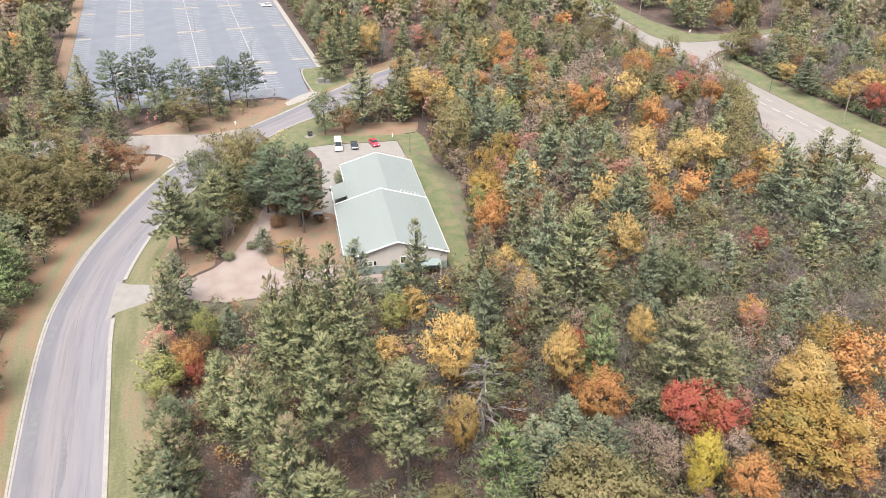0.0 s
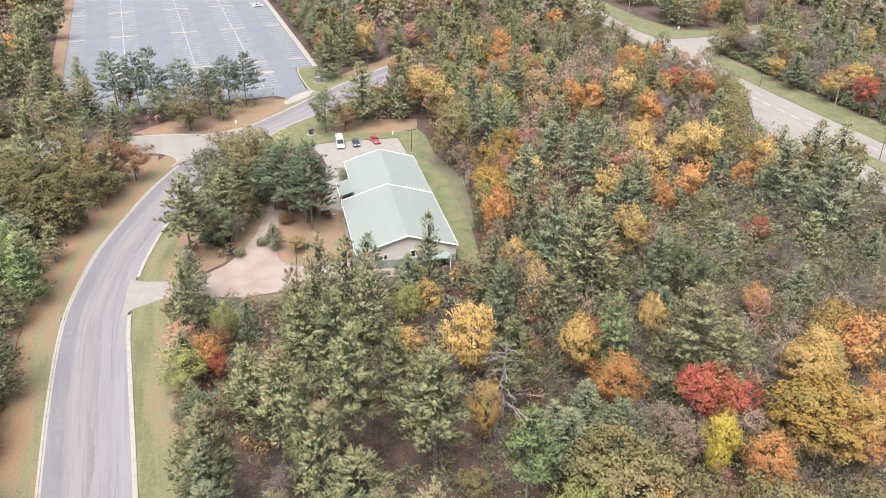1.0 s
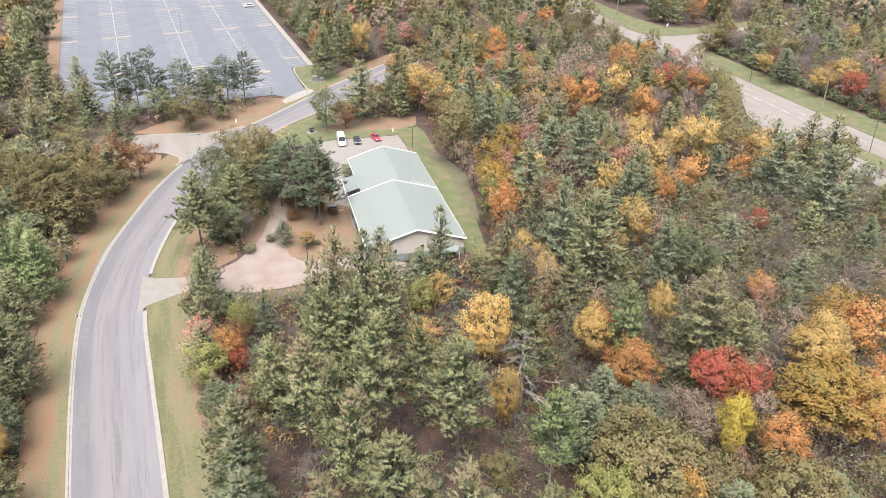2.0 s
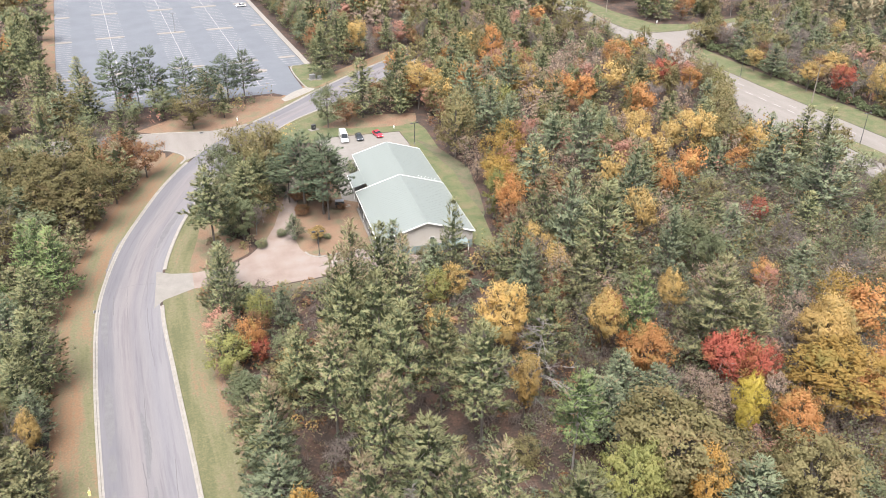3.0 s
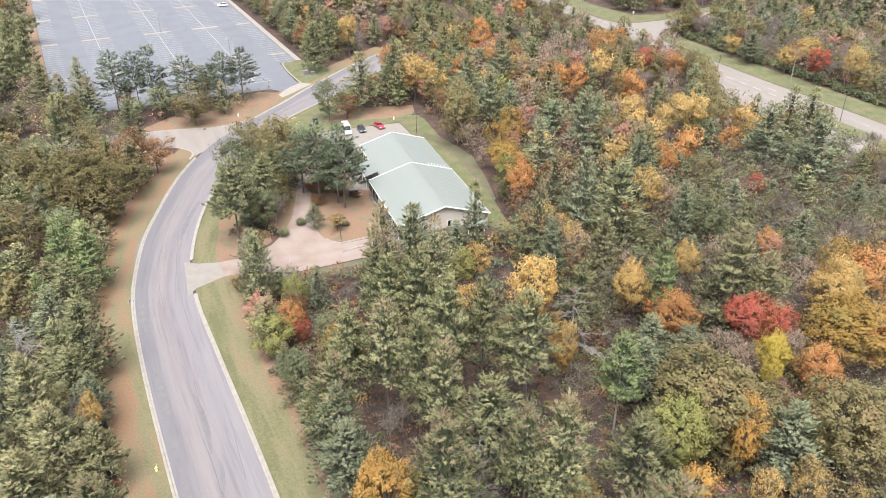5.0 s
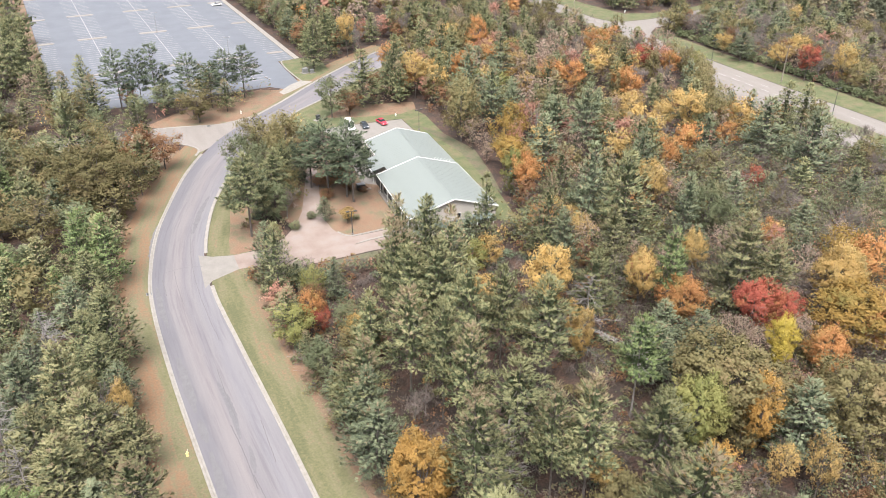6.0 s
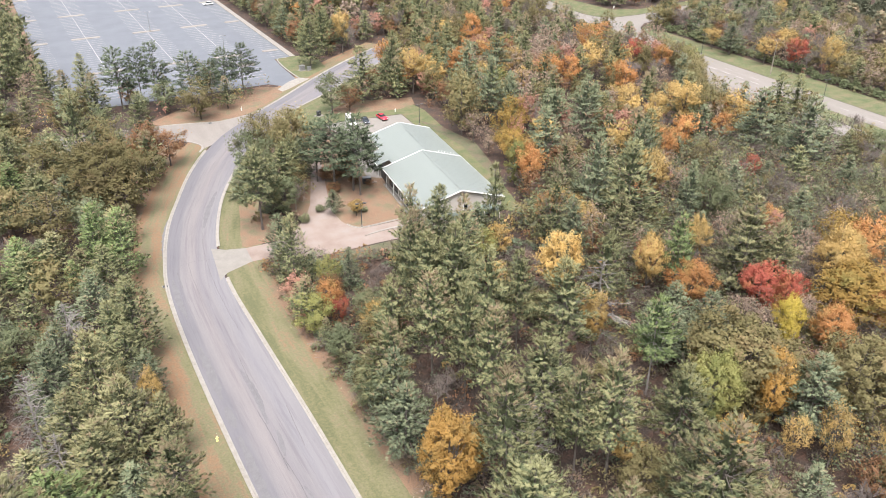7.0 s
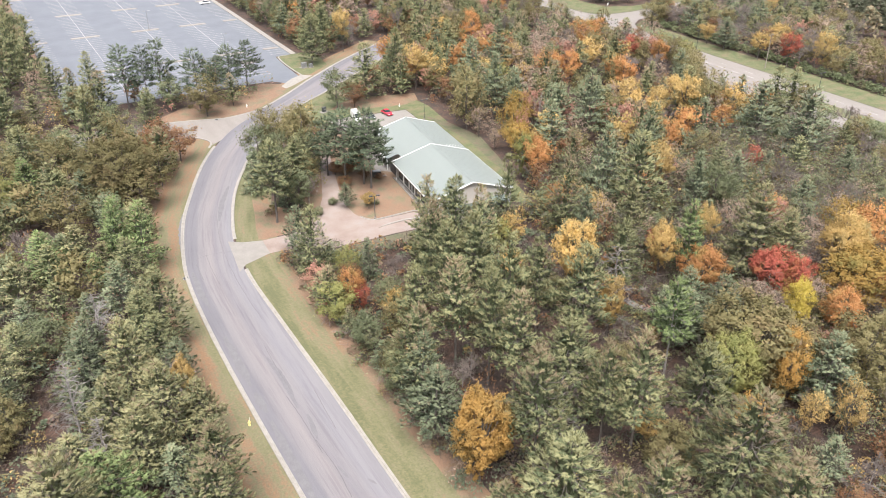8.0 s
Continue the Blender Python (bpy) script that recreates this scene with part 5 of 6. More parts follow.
# woods close beside the car park's path
for k, y in enumerate(np.arange(286, 410, 5.5)):
    kind = ("pine", "rust", "tanpine", "bluepine", "oak", "pine", "green", "pale")[k % 8]
    tree(kind, 53.6 + erng.uniform(-0.6, 1.6), float(y), erng.uniform(11, 16), erng.uniform(7, 9), "plain")

# ---- the rest of the wood ----
DRIVE_KEEP = [(-18, 136), (-4, 138), (3, 132), (28, 131), (36, 131), (36, 146), (30, 170), (28, 192), (21, 190), (18, 184), (13, 171), (9, 161), (1, 151), (-8, 149), (-18, 152)]
YARD_KEEP = [(24, 170), (28, 132), (52, 130), (57, 146), (61, 164), (65, 186), (67, 216), (47, 224), (42, 236), (26, 225), (22, 212), (30, 205), (28, 190)]
LOT_KEEP = [(-40, 251), (26, 251), (30, 236), (20, 226), (42, 226), (58, 246), (58, 284), (52, 290), (52, 540), (-40, 540)]
STREET_KEEP = [(-62, 218), (-8, 208), (-2, 200), (8, 226), (14, 232), (0, 238), (-10, 236), (-62, 240)]
HIGHWAY_KEEP = [(156, -160), (198, -160), (197.5, 240), (202, 258), (262, 265), (262, 287), (216, 284), (203, 292), (201, 345), (208, 450), (184, 450), (176, 330), (174, 245), (170, 218), (166, 202), (156.5, 182)]


def wooded(x, y):
    """Whether a tree may stand there."""
    d = np.min(np.hypot(MID[:, 0] - x, MID[:, 1] - y))
    if d < (13.2 if y < 150 else 12.2):
        return False
    return not any(inside(x, y, k) for k in (DRIVE_KEEP, YARD_KEEP, LOT_KEEP, STREET_KEEP, HIGHWAY_KEEP))


def mixture(x, y):
    """The kinds that grow round a place, as (kind, weight, height, width) rows."""
    if y > 250:
        return [("pine", 5, 15, 8), ("tanpine", 2, 15, 8), ("oak", 3, 11, 8), ("rust", 1, 10, 7), ("orange", 1, 10, 7), ("pale", 2, 10, 7), ("bare", 2, 11, 7)]
    if x > 197:
        return [("pine", 3, 11, 8), ("bluepine", 2, 10, 8), ("oak", 4, 10, 8), ("rust", 0.6, 9, 7), ("pale", 3, 10, 7), ("bare", 4, 10, 8), ("coral", 0.6, 9, 7), ("yellow", 0.4, 9, 6)]
    if x < -30:
        return [("pine", 3, 10, 7), ("olivepine", 3, 10, 7), ("bluepine", 3, 9, 7), ("oak", 3, 8, 7), ("bare", 2, 9, 6), ("green", 2, 7, 6), ("pale", 1, 8, 5)]
    if y < 132 and x < 44:
        return [("pine", 2, 10, 6), ("bluepine", 2, 9, 6), ("oak", 2, 7, 6), ("bare", 3, 8, 6), ("rust", 1, 6, 5), ("gold", 1, 6, 5), ("green", 1, 6, 6)]
    if y < 132 and x < 100:
        return [("bare", 6, 8, 6), ("pale", 1.5, 8, 6), ("green", 2, 7, 6), ("oak", 3, 8, 7), ("coral", 1.2, 7, 6), ("rust", 1, 7, 6), ("bluepine", 1, 8, 6), ("lime", 1, 7, 5), ("yellow", 1, 7, 5)]
    if y < 132:
        return [("bare", 6, 8, 7), ("green", 3, 7, 7), ("oak", 2, 8, 7), ("pale", 2, 7, 6), ("pine", 1, 11, 7)]
    if x < 58 and y > 140:
        return [("pine", 2, 13, 8), ("tanpine", 2, 12, 8), ("bluepine", 1, 10, 7), ("oak", 4, 9, 8), ("green", 3, 8, 7), ("rust", 1, 8, 6.5), ("bare", 1.5, 9, 6)]
    # more blue and tan pines farther off, for the look of haze
    return [("pine", 0.6, 13, 7.5), ("tanpine", 1.5, 13, 7.5), ("bluepine", 2.2, 12, 7.5), ("oak", 2, 11, 7.5), ("yellow", 2, 11, 7), ("gold", 1.2, 10, 7), ("orange", 2.6, 11, 7), ("pale", 3, 10, 7), ("bare", 2, 10, 7), ("coral", 1.8, 10, 7), ("green", 2, 9, 7), ("lime", 1.5, 10, 7), ("rust", 1, 9, 6.5)]


def seen_floor(x, y):
    """The stretch of wood that the flight looks over."""
    return y > max(26, 56 - 0.45 * (x + 30)) and -75 - 0.12 * y < x < 60 + 0.98 * y


def near_wood():
    made = tries = 0
    rng = random.Random(21)
    while made < 660 and tries < 40000:
        tries += 1
        x, y = (rng.uniform(196, 262), rng.uniform(140, 300)) if made % 6 == 0 else (rng.uniform(-95, 262), rng.uniform(28, 300))
        if not seen_floor(x, y) or not wooded(x, y):
            continue
        rows = mixture(x, y)
        kind, _, h, w = rng.choices(rows, [r[1] for r in rows])[0]
        k = rng.uniform(0.75, 1.25)
        h, w = h * k * rng.uniform(0.9, 1.1), w * k
        if x < 44 and y < 128 and -30 < x and rng.random() < 0.75:
            continue
        if any((x - a) ** 2 + (y - b) ** 2 < (0.22 * (w + c)) ** 2 for a, b, c in PLACED):
            continue
        if 135 < x < 180 and 215 < y:
            h, w = min(h, 6.5), min(w, 6)
        tree(kind, x, y, h, w, "mid" if y < 130 else "plain")
        made += 1


near_wood()


def fill_wood(count, x0, x1, y0, y1, rows, seed):
    """Close the canopy of one stretch with smaller trees."""
    rng = random.Random(seed)
    made = tries = 0
    while made < count and tries < 4000:
        tries += 1
        x, y = rng.uniform(x0, x1), rng.uniform(y0, y1)
        kind, _, h, w = rng.choices(rows, [r[1] for r in rows])[0]
        k = rng.uniform(0.75, 1.2)
        if wooded(x, y) and not any((x - a) ** 2 + (y - b) ** 2 < (0.16 * (w * k + c)) ** 2 for a, b, c in PLACED):
            tree(kind, x, y, h * k, w * k, "plain" if y > 130 else "mid")
            made += 1


fill_wood(46, -75, -24, 138, 250, [("oak", 5, 10, 8), ("olivepine", 3, 11, 7.5), ("green", 3, 9, 7.5), ("rust", 1, 9, 7), ("bluepine", 2, 10, 7), ("pine", 2, 13, 8)], 51)
fill_wood(50, 40, 130, 222, 300, [("pine", 4, 14, 8), ("bluepine", 3, 12, 7.5), ("oak", 3, 10, 7.5), ("rust", 2, 9, 7), ("coral", 1, 9, 6.5), ("bare", 2, 10, 7), ("gold", 0.8, 10, 7)], 52)
fill_wood(24, -90, -38, 60, 138, [("olivepine", 4, 10, 6.5), ("bluepine", 3, 9, 6), ("green", 3, 7, 6), ("bare", 3, 9, 6), ("oak", 2, 8, 6.5)], 53)
fill_wood(26, 26, 92, 28, 62, [("bluepine", 3, 10, 7), ("tanpine", 2, 10, 6.5), ("green", 2, 8, 6.5), ("oak", 4, 9, 7), ("amber", 1, 7, 5), ("rust", 1.5, 7, 5.5), ("bare", 3, 8, 6), ("thinyellow", 1, 7, 4)], 14)
fill_wood(34, 44, 94, 56, 130, [("pale", 4, 9, 6), ("coral", 2, 8, 5), ("thinyellow", 2, 8, 4), ("orange", 1, 8, 5), ("rust", 1.5, 8, 5), ("bluepine", 1, 9, 6), ("bare", 3, 8, 6)], 56)
fill_wood(30, 60, 180, 205, 300, [("pale", 4, 11, 7.5), ("yellow", 1.2, 10, 7), ("oak", 2, 11, 7.5), ("coral", 1.2, 10, 6.5), ("bare", 2, 11, 7), ("bluepine", 2, 13, 7)], 57)
fill_wood(46, 68, 158, 84, 152, [("bare", 6, 9, 7), ("bluepine", 2, 9, 6), ("green", 4, 6, 6), ("oak", 1.5, 8, 6.5), ("pine", 1, 12, 7)], 55)
fill_wood(30, 60, 150, 150, 225, [("bluepine", 3, 13, 7.5), ("pine", 2, 13, 7.5), ("yellow", 2, 10, 6.5), ("orange", 1.5, 10, 6.5), ("pale", 3, 9, 6.5), ("oak", 2, 10, 7)], 54)


def far_wood():
    """The edge of the woods beyond the car park and along the highway."""
    rng = random.Random(33)
    made = tries = 0
    while made < 175 and tries < 9000:
        tries += 1
        x, y = rng.uniform(-75, 290), rng.uniform(296, 400)
        if not wooded(x, y) or (x < -42 and x < -75 + 0.1 * (y - 296)):
            continue
        kind, _, h, w = rng.choices(FAR_MIX, [r[1] for r in FAR_MIX])[0]
        k = rng.uniform(0.8, 1.3)
        if any((x - a) ** 2 + (y - b) ** 2 < (0.27 * (w * k + c)) ** 2 for a, b, c in PLACED if abs(b - y) < 14):
            continue
        tree(kind, x, y, h * k, w * k, "far")
        made += 1


FAR_MIX = [("pine", 4, 15, 8.5), ("tanpine", 3, 15, 8.5), ("bluepine", 2, 13, 8), ("oak", 4, 11, 8.5), ("green", 3, 10, 8), ("rust", 1.5, 10, 7.5), ("orange", 1.5, 10, 7.5), ("pale", 3, 10, 8), ("coral", 1.5, 9, 7), ("yellow", 1, 10, 7)]
far_wood()


def scatter_mesh(name, spots, per, size, mats, seed, which=None, cone=False, slim=0.77, upright=0.0):
    """Many leaf blades, or with slim and upright many twigs, massed round the spots (x, y, radius, height), in one mesh."""
    rng = np.random.default_rng(seed)
    s = np.array(spots)
    n = len(s)
    a, z = rng.uniform(0, 6.283, (n, per)), rng.uniform(0.05, 1.0, (n, per)) ** 0.7
    r = rng.uniform(0.5, 1.0, (n, per)) * s[:, None, 2] * (np.clip(1.12 - z, 0.1, 1.0) if cone else np.sqrt(np.clip(1.05 - z ** 2, 0, 1)))
    c = np.stack([s[:, None, 0] + np.cos(a) * r, s[:, None, 1] + np.sin(a) * r, z * s[:, None, 3]], axis=2).reshape(-1, 3)
    d = rng.normal(size=c.shape) * np.array([1.0, 1.0, 0.6]) + np.array([0, 0, upright])
    return leaf_mesh(name, blades(c, d, size * 1.3, size * 1.3 * slim, rng, 3, flat=0.4 if not upright else 0.0), mats, None if which is None else np.repeat(np.array(which), per), 3)


# low brush and young growth under the trees
srng = random.Random(5)
BRUSH = ["brush", "green", "oak", "blue", "pale", "rust", "yellow", "olive", "coral"]


def brush_weights(x, y):
    if x < -30:
        return [3, 4, 3, 4, 0.6, 1, 0.3, 4, 0.2]
    if y < 132 and x < 44:
        return [4, 2, 2, 3, 0.3, 2.5, 0.4, 2, 0.5]
    if y < 150:
        return [1.5, 6, 4, 2, 0.4, 1, 0.2, 3, 0.3]
    return [3, 4, 4, 2, 2, 1.5, 1, 1, 1]


def brush_spots(count, pine_gaps):
    """Places for low growth where the flight looks between the trees."""
    spots, which = [], []
    while len(spots) < count:
        x, y = (srng.uniform(-80, 130), srng.uniform(26, 140)) if len(spots) % 2 else (srng.uniform(30, 150), srng.uniform(26, 150)) if len(spots) % 4 == 0 else (srng.uniform(-90, 230), srng.uniform(54, 310))
        if -30 < x < 44 and y < 128 and srng.random() < pine_gaps:
            continue
        if seen_floor(x, y) and wooded(x, y):
            big = srng.random() ** (3.5 if -30 < x < 44 and y < 128 else 1.5)
            tall = 2.2 if x > 44 and y < 150 else 1.0 if y < 140 else 1.9
            spots.append((x, y, 1.1 + 1.7 * big * tall ** 0.5, (0.7 + 3.2 * big) * tall))
            which.append(srng.choices(range(len(BRUSH)), brush_weights(x, y))[0])
    return spots, which


spots, which = brush_spots(5400, 0.3)
near = [k for k, p in enumerate(spots) if p[1] < 105]
rest = [k for k, p in enumerate(spots) if p[1] >= 105]
tagged(place("undergrowth", scatter_mesh("undergrowth", [spots[k] for k in near], 68, 0.28, [LEAF[b] for b in BRUSH], 3, [which[k] for k in near])), "low brush and saplings of green, brown and reddish tints", "undergrowth", kind="stuff")
tagged(place("undergrowth", scatter_mesh("undergrowth", [spots[k] for k in rest], 46, 0.44, [LEAF[b] for b in BRUSH], 4, [which[k] for k in rest])), "low brush and saplings of green, brown and reddish tints", "undergrowth", kind="stuff")
spots, _ = brush_spots(3600, 0.3)
spots = [(x, y, r * 1.1, h * 1.3) for x, y, r, h in spots]
tagged(place("bare_brush", scatter_mesh("bare_brush", spots, 56, 1.15, [LEAF["mauve"], LEAF["twig"]], 6, [srng.randrange(2) for _ in spots], False, 0.05, 0.9)), "leafless grey and brown brush with fine upright twigs", "undergrowth", kind="stuff")

# dark thicket along the highway verge
spots = [(198.6 + srng.uniform(-1.2, 1.6), y + srng.uniform(-1, 1), srng.uniform(1.6, 2.6), srng.uniform(1.6, 3.4)) for y in np.arange(100, 252, 1.7)]
tagged(place("thicket", scatter_mesh("thicket", spots, 130, 0.5, [LEAF["pine"], LEAF["green"]], 12, [srng.randrange(2) for _ in spots])), "dense dark green thicket along the grass verge", "undergrowth", kind="stuff")

# distant woods, with haze put into their paler leaf colours
spots = []
while len(spots) < 1500:
    x, y = (srng.uniform(-150, 380), srng.uniform(385, 480)) if len(spots) < 700 else (srng.uniform(256, 370), srng.uniform(110, 400)) if len(spots) < 1200 else (srng.uniform(-260, 420), srng.uniform(-60, 520))
    if wooded(x, y) and not (seen_floor(x, y) and y < 385 and x < 262):
        spots.append((x, y, srng.uniform(3.0, 4.8), srng.uniform(9, 17)))
srng.shuffle(spots)
half_n = len(spots) // 2
tagged(place("distant_pines", scatter_mesh("distant_pines", spots[:half_n], 120, 1.35, [LEAF["hazed_pine"]], 8, None, True)), "distant green pines, paled as if by haze", "woods", kind="stuff")
tagged(place("distant_trees", scatter_mesh("distant_trees", spots[half_n:], 120, 1.3, [LEAF["far"]], 9)), "distant mixed woods in autumn colours, paled as if by haze", "woods", kind="stuff")


# ---- vehicles ----
def car(name, label, at, rz, body_mat, L=4.5, Wd=1.8, Hh=1.45, van=False):
    """A parked car: lower body, cabin, windows, lights and wheels."""
    t = thing(name, label, "van" if van else "car", "vehicles", (at[0], at[1], 0.03), rz)
    if van:
        side = [(-L / 2, 0.45), (-L / 2, 1.9), (-L / 2 + 0.15, Hh), (L / 2 - 1.7, Hh), (L / 2 - 0.95, 1.25), (L / 2 - 0.1, 1.0), (L / 2, 0.8), (L / 2, 0.4)]
    else:
        side = [(-L / 2, 0.45), (-L / 2 + 0.02, 0.85), (-L / 2 + 0.15, 0.98), (-L / 2 + 0.75, 1.0), (L / 2 - 1.55, 0.98), (L / 2 - 0.25, 0.80), (L / 2, 0.62), (L / 2, 0.35)]
    bm = bmesh.new()
    rings = []
    for s, k in ((-1, 0.94), (-0.94, 1.0), (0.94, 1.0), (1, 0.94)):
        rings.append([bm.verts.new((x * (1 if abs(s) < 1 else 0.985), s * Wd / 2 * (1 - 0.06 * max(0, z - 0.9)), 0.3 + (z - 0.3) * k if z > 0.5 else z)) for x, z in side])
    n = len(side)
    for a, b in zip(rings, rings[1:]):
        for i in range(n):
            bm.faces.new((a[i], a[(i + 1) % n], b[(i + 1) % n], b[i]))
    bm.faces.new(rings[0][::-1])
    bm.faces.new(rings[-1])
    bmesh.ops.recalc_face_normals(bm, faces=bm.faces)
    bmesh.ops.bevel(bm, geom=bm.edges[:], offset=0.035, segments=2, affect="EDGES")
    part("body", bm, body_mat, t)
    def glasshouse(nm, x0, x1, x2, x3, z0, z1, w0, w1, mat, lab=""):
        b = bmesh.new()
        lo = [b.verts.new(p) for p in ((x0, -w0, z0), (x3, -w0, z0), (x3, w0, z0), (x0, w0, z0))]
        hi = [b.verts.new(p) for p in ((x1, -w1, z1), (x2, -w1, z1), (x2, w1, z1), (x1, w1, z1))]
        b.faces.new(lo[::-1])
        b.faces.new(hi)
        for i in range(4):
            b.faces.new((lo[i], lo[(i + 1) % 4], hi[(i + 1) % 4], hi[i]))
        bmesh.ops.bevel(b, geom=b.edges[:], offset=0.04, segments=2, affect="EDGES")
        part(nm, b, mat, t, lab)
    if van:
        glasshouse("windscreen", L / 2 - 1.66, L / 2 - 1.5, L / 2 - 1.45, L / 2 - 0.92, 1.3, Hh - 0.12, Wd / 2 - 0.12, Wd / 2 - 0.2, GLASS, "dark windscreen")
        for s in (-1, 1):
            part("side_window", box_bm(L / 2 - 2.6, L / 2 - 1.75, s * Wd / 2 * 0.965 - 0.02, s * Wd / 2 * 0.965 + 0.02, 1.35, 1.95, 0.01), GLASS, t, "dark side window")
        part("rear_window", box_bm(-L / 2 - 0.02, -L / 2 + 0.03, -0.7, 0.7, 1.4, 1.9, 0.01), GLASS, t, "dark rear window")
    else:
        glasshouse("windows", -L / 2 + 0.35, -L / 2 + 1.05, L / 2 - 2.15, L / 2 - 1.35, 0.95, Hh - 0.06, Wd / 2 - 0.1, Wd / 2 - 0.26, GLASS, "dark windows all round")
        glasshouse("roof", -L / 2 + 0.95, -L / 2 + 1.1, L / 2 - 2.2, L / 2 - 2.05, Hh - 0.09, Hh, Wd / 2 - 0.24, Wd / 2 - 0.3, body_mat)
    for s in (-1, 1):
        part("headlight", box_bm(L / 2 - 0.18, L / 2 + 0.005, s * (Wd / 2 - 0.32) - 0.18, s * (Wd / 2 - 0.32) + 0.18, 0.62, 0.76, 0.03), LAMP_CLEAR, t, "clear headlight")
        part("tail_light", box_bm(-L / 2 - 0.005, -L / 2 + 0.15, s * (Wd / 2 - 0.22) - 0.12, s * (Wd / 2 - 0.22) + 0.12, 0.7, 0.92, 0.03), LAMP_RED, t, "red tail light")
        part("mirror", box_bm(L / 2 - 1.62, L / 2 - 1.48, s * (Wd / 2 + 0.1) - 0.08, s * (Wd / 2 + 0.1) + 0.08, 0.95, 1.1, 0.03), DARK, t)
        for x in (-L / 2 + 0.85, L / 2 - 0.9):
            b = bmesh.new()
            bmesh.ops.create_cone(b, segments=20, radius1=0.33, radius2=0.33, depth=0.22, cap_ends=True, matrix=Matrix.Translation((x, s * (Wd / 2 - 0.09), 0.31)) @ Matrix.Rotation(radians(90), 4, "X"))
            bmesh.ops.bevel(b, geom=b.edges[:], offset=0.03, segments=1, affect="EDGES")
            wheel = part("wheel", b, RUBBER, t)
            b = bmesh.new()
            bmesh.ops.create_cone(b, segments=12, radius1=0.20, radius2=0.16, depth=0.04, cap_ends=True, matrix=Matrix.Translation((x, s * (Wd / 2 + 0.03), 0.31)) @ Matrix.Rotation(radians(90), 4, "X"))
            part("rim", b, STEEL, wheel)
    return t


car("van", "white cargo van parked in the concrete yard", (39.3, 205.6), -98, CAR_WHITE, 5.8, 2.05, 2.5, True)
car("car", "black compact car parked in the concrete yard", (43.6, 204.9), -97, CAR_BLACK, 4.3, 1.8, 1.5)
car("car", "red hatchback parked in the concrete yard", (49.2, 205.2), -84, CAR_RED, 4.3, 1.8, 1.5)
car("car", "white car parked alone on the car park", (43.3, 378.6), 178, CAR_WHITE, 4.6, 1.85, 1.6)


# ---- posts, poles and street furniture ----
def lamp_post(at, h, rz, label, heads=1, metal=DARK):
    t = thing("lamp_post", label, "street lamp", "lamp posts", (at[0], at[1], 0.0), rz)
    part("base", tube_bm([(0, 0, -0.05), (0, 0, 0.45), (0, 0, 0.5)], [0.25, 0.24, 0.12], 12), CONCRETE, t, "concrete footing")
    part("pole", tube_bm([(0, 0, 0.45), (0, 0, h)], [0.10, 0.07], 8), metal, t)
    for k in range(heads):
        s = 1 if k == 0 else -1
        part("arm", beam((0, 0, h - 0.08), (s * 0.55, 0, h), 0.06, 0.06), metal, t)
        head = part("lamp_head", box_bm(min(s * 0.45, s * 1.25), max(s * 0.45, s * 1.25), -0.24, 0.24, h - 0.06, h + 0.12, 0.04), metal, t, "flat lamp head")
        part("lens", box_bm(min(s * 0.6, s * 1.15), max(s * 0.6, s * 1.15), -0.18, 0.18, h - 0.085, h - 0.055), LAMP_CLEAR, head, "clear lens")


lamp_post((15.5, 144.3), 5.8, 170, "dark lamp post beside the drive", 2)
lamp_post((56.7, 195.6), 6.2, 10, "dark lamp post on the lawn by the yard", 2)
lamp_post((174.2, 150.2), 9.0, 0, "dark double-headed lamp post on the highway median", 2)
lamp_post((184.9, 212.6), 7.4, 180, "dark lamp post at the edge of the highway", 2)
lamp_post((10.2, 343.0), 7.5, 0, "pale grey lamp post on a car park island", 2, STEEL)
lamp_post((26.8, 293.0), 7.5, 0, "pale grey lamp post on a car park island", 2, STEEL)


def utility_pole(at, h, label):
    t = thing("utility_pole", label, "utility pole", "utility poles", (at[0], at[1], 0.0))
    part("pole", tube_bm([(0, 0, -0.1), (0.05, 0, h * 0.5), (0.12, 0, h)], [0.19, 0.16, 0.12], 10), WOOD, t)
    part("crossarm", beam((-1.2, 0, h - 0.6), (1.4, 0, h - 0.6), 0.12, 0.14), WOOD, t)
    for u in (-1.1, 0.1, 1.3):
        part("insulator", tube_bm([(u, 0, h - 0.53), (u, 0, h - 0.33), (u, 0, h - 0.28)], [0.05, 0.06, 0.03], 8), STEEL, t, "grey insulator")


POLES = [((187.8, 182.4), 12.6), ((194.0, 312.0), 13.0), ((186.8, 118.0), 12.6), ((190.5, 246.5), 12.6)]
for p, h in POLES[:3]:
    utility_pole(p, h, "weathered wooden utility pole beside the highway")
for a, b in ((POLES[0], POLES[1]), (POLES[2], POLES[0])):
    for u in (-1.1, 0.1, 1.3):
        p0, p1 = np.array([a[0][0] + u, a[0][1], a[1] - 0.3]), np.array([b[0][0] + u, b[0][1], b[1] - 0.3])
        pts = [p0 + (p1 - p0) * s + np.array([0, 0, -4 * 1.4 * s * (1 - s)]) for s in np.linspace(0, 1, 13)]
        tagged(part("power_line", tube_bm(pts, [0.022] * 13, 4), DARK, None), "thin dark power line slung between wooden poles", "power line", "power lines")


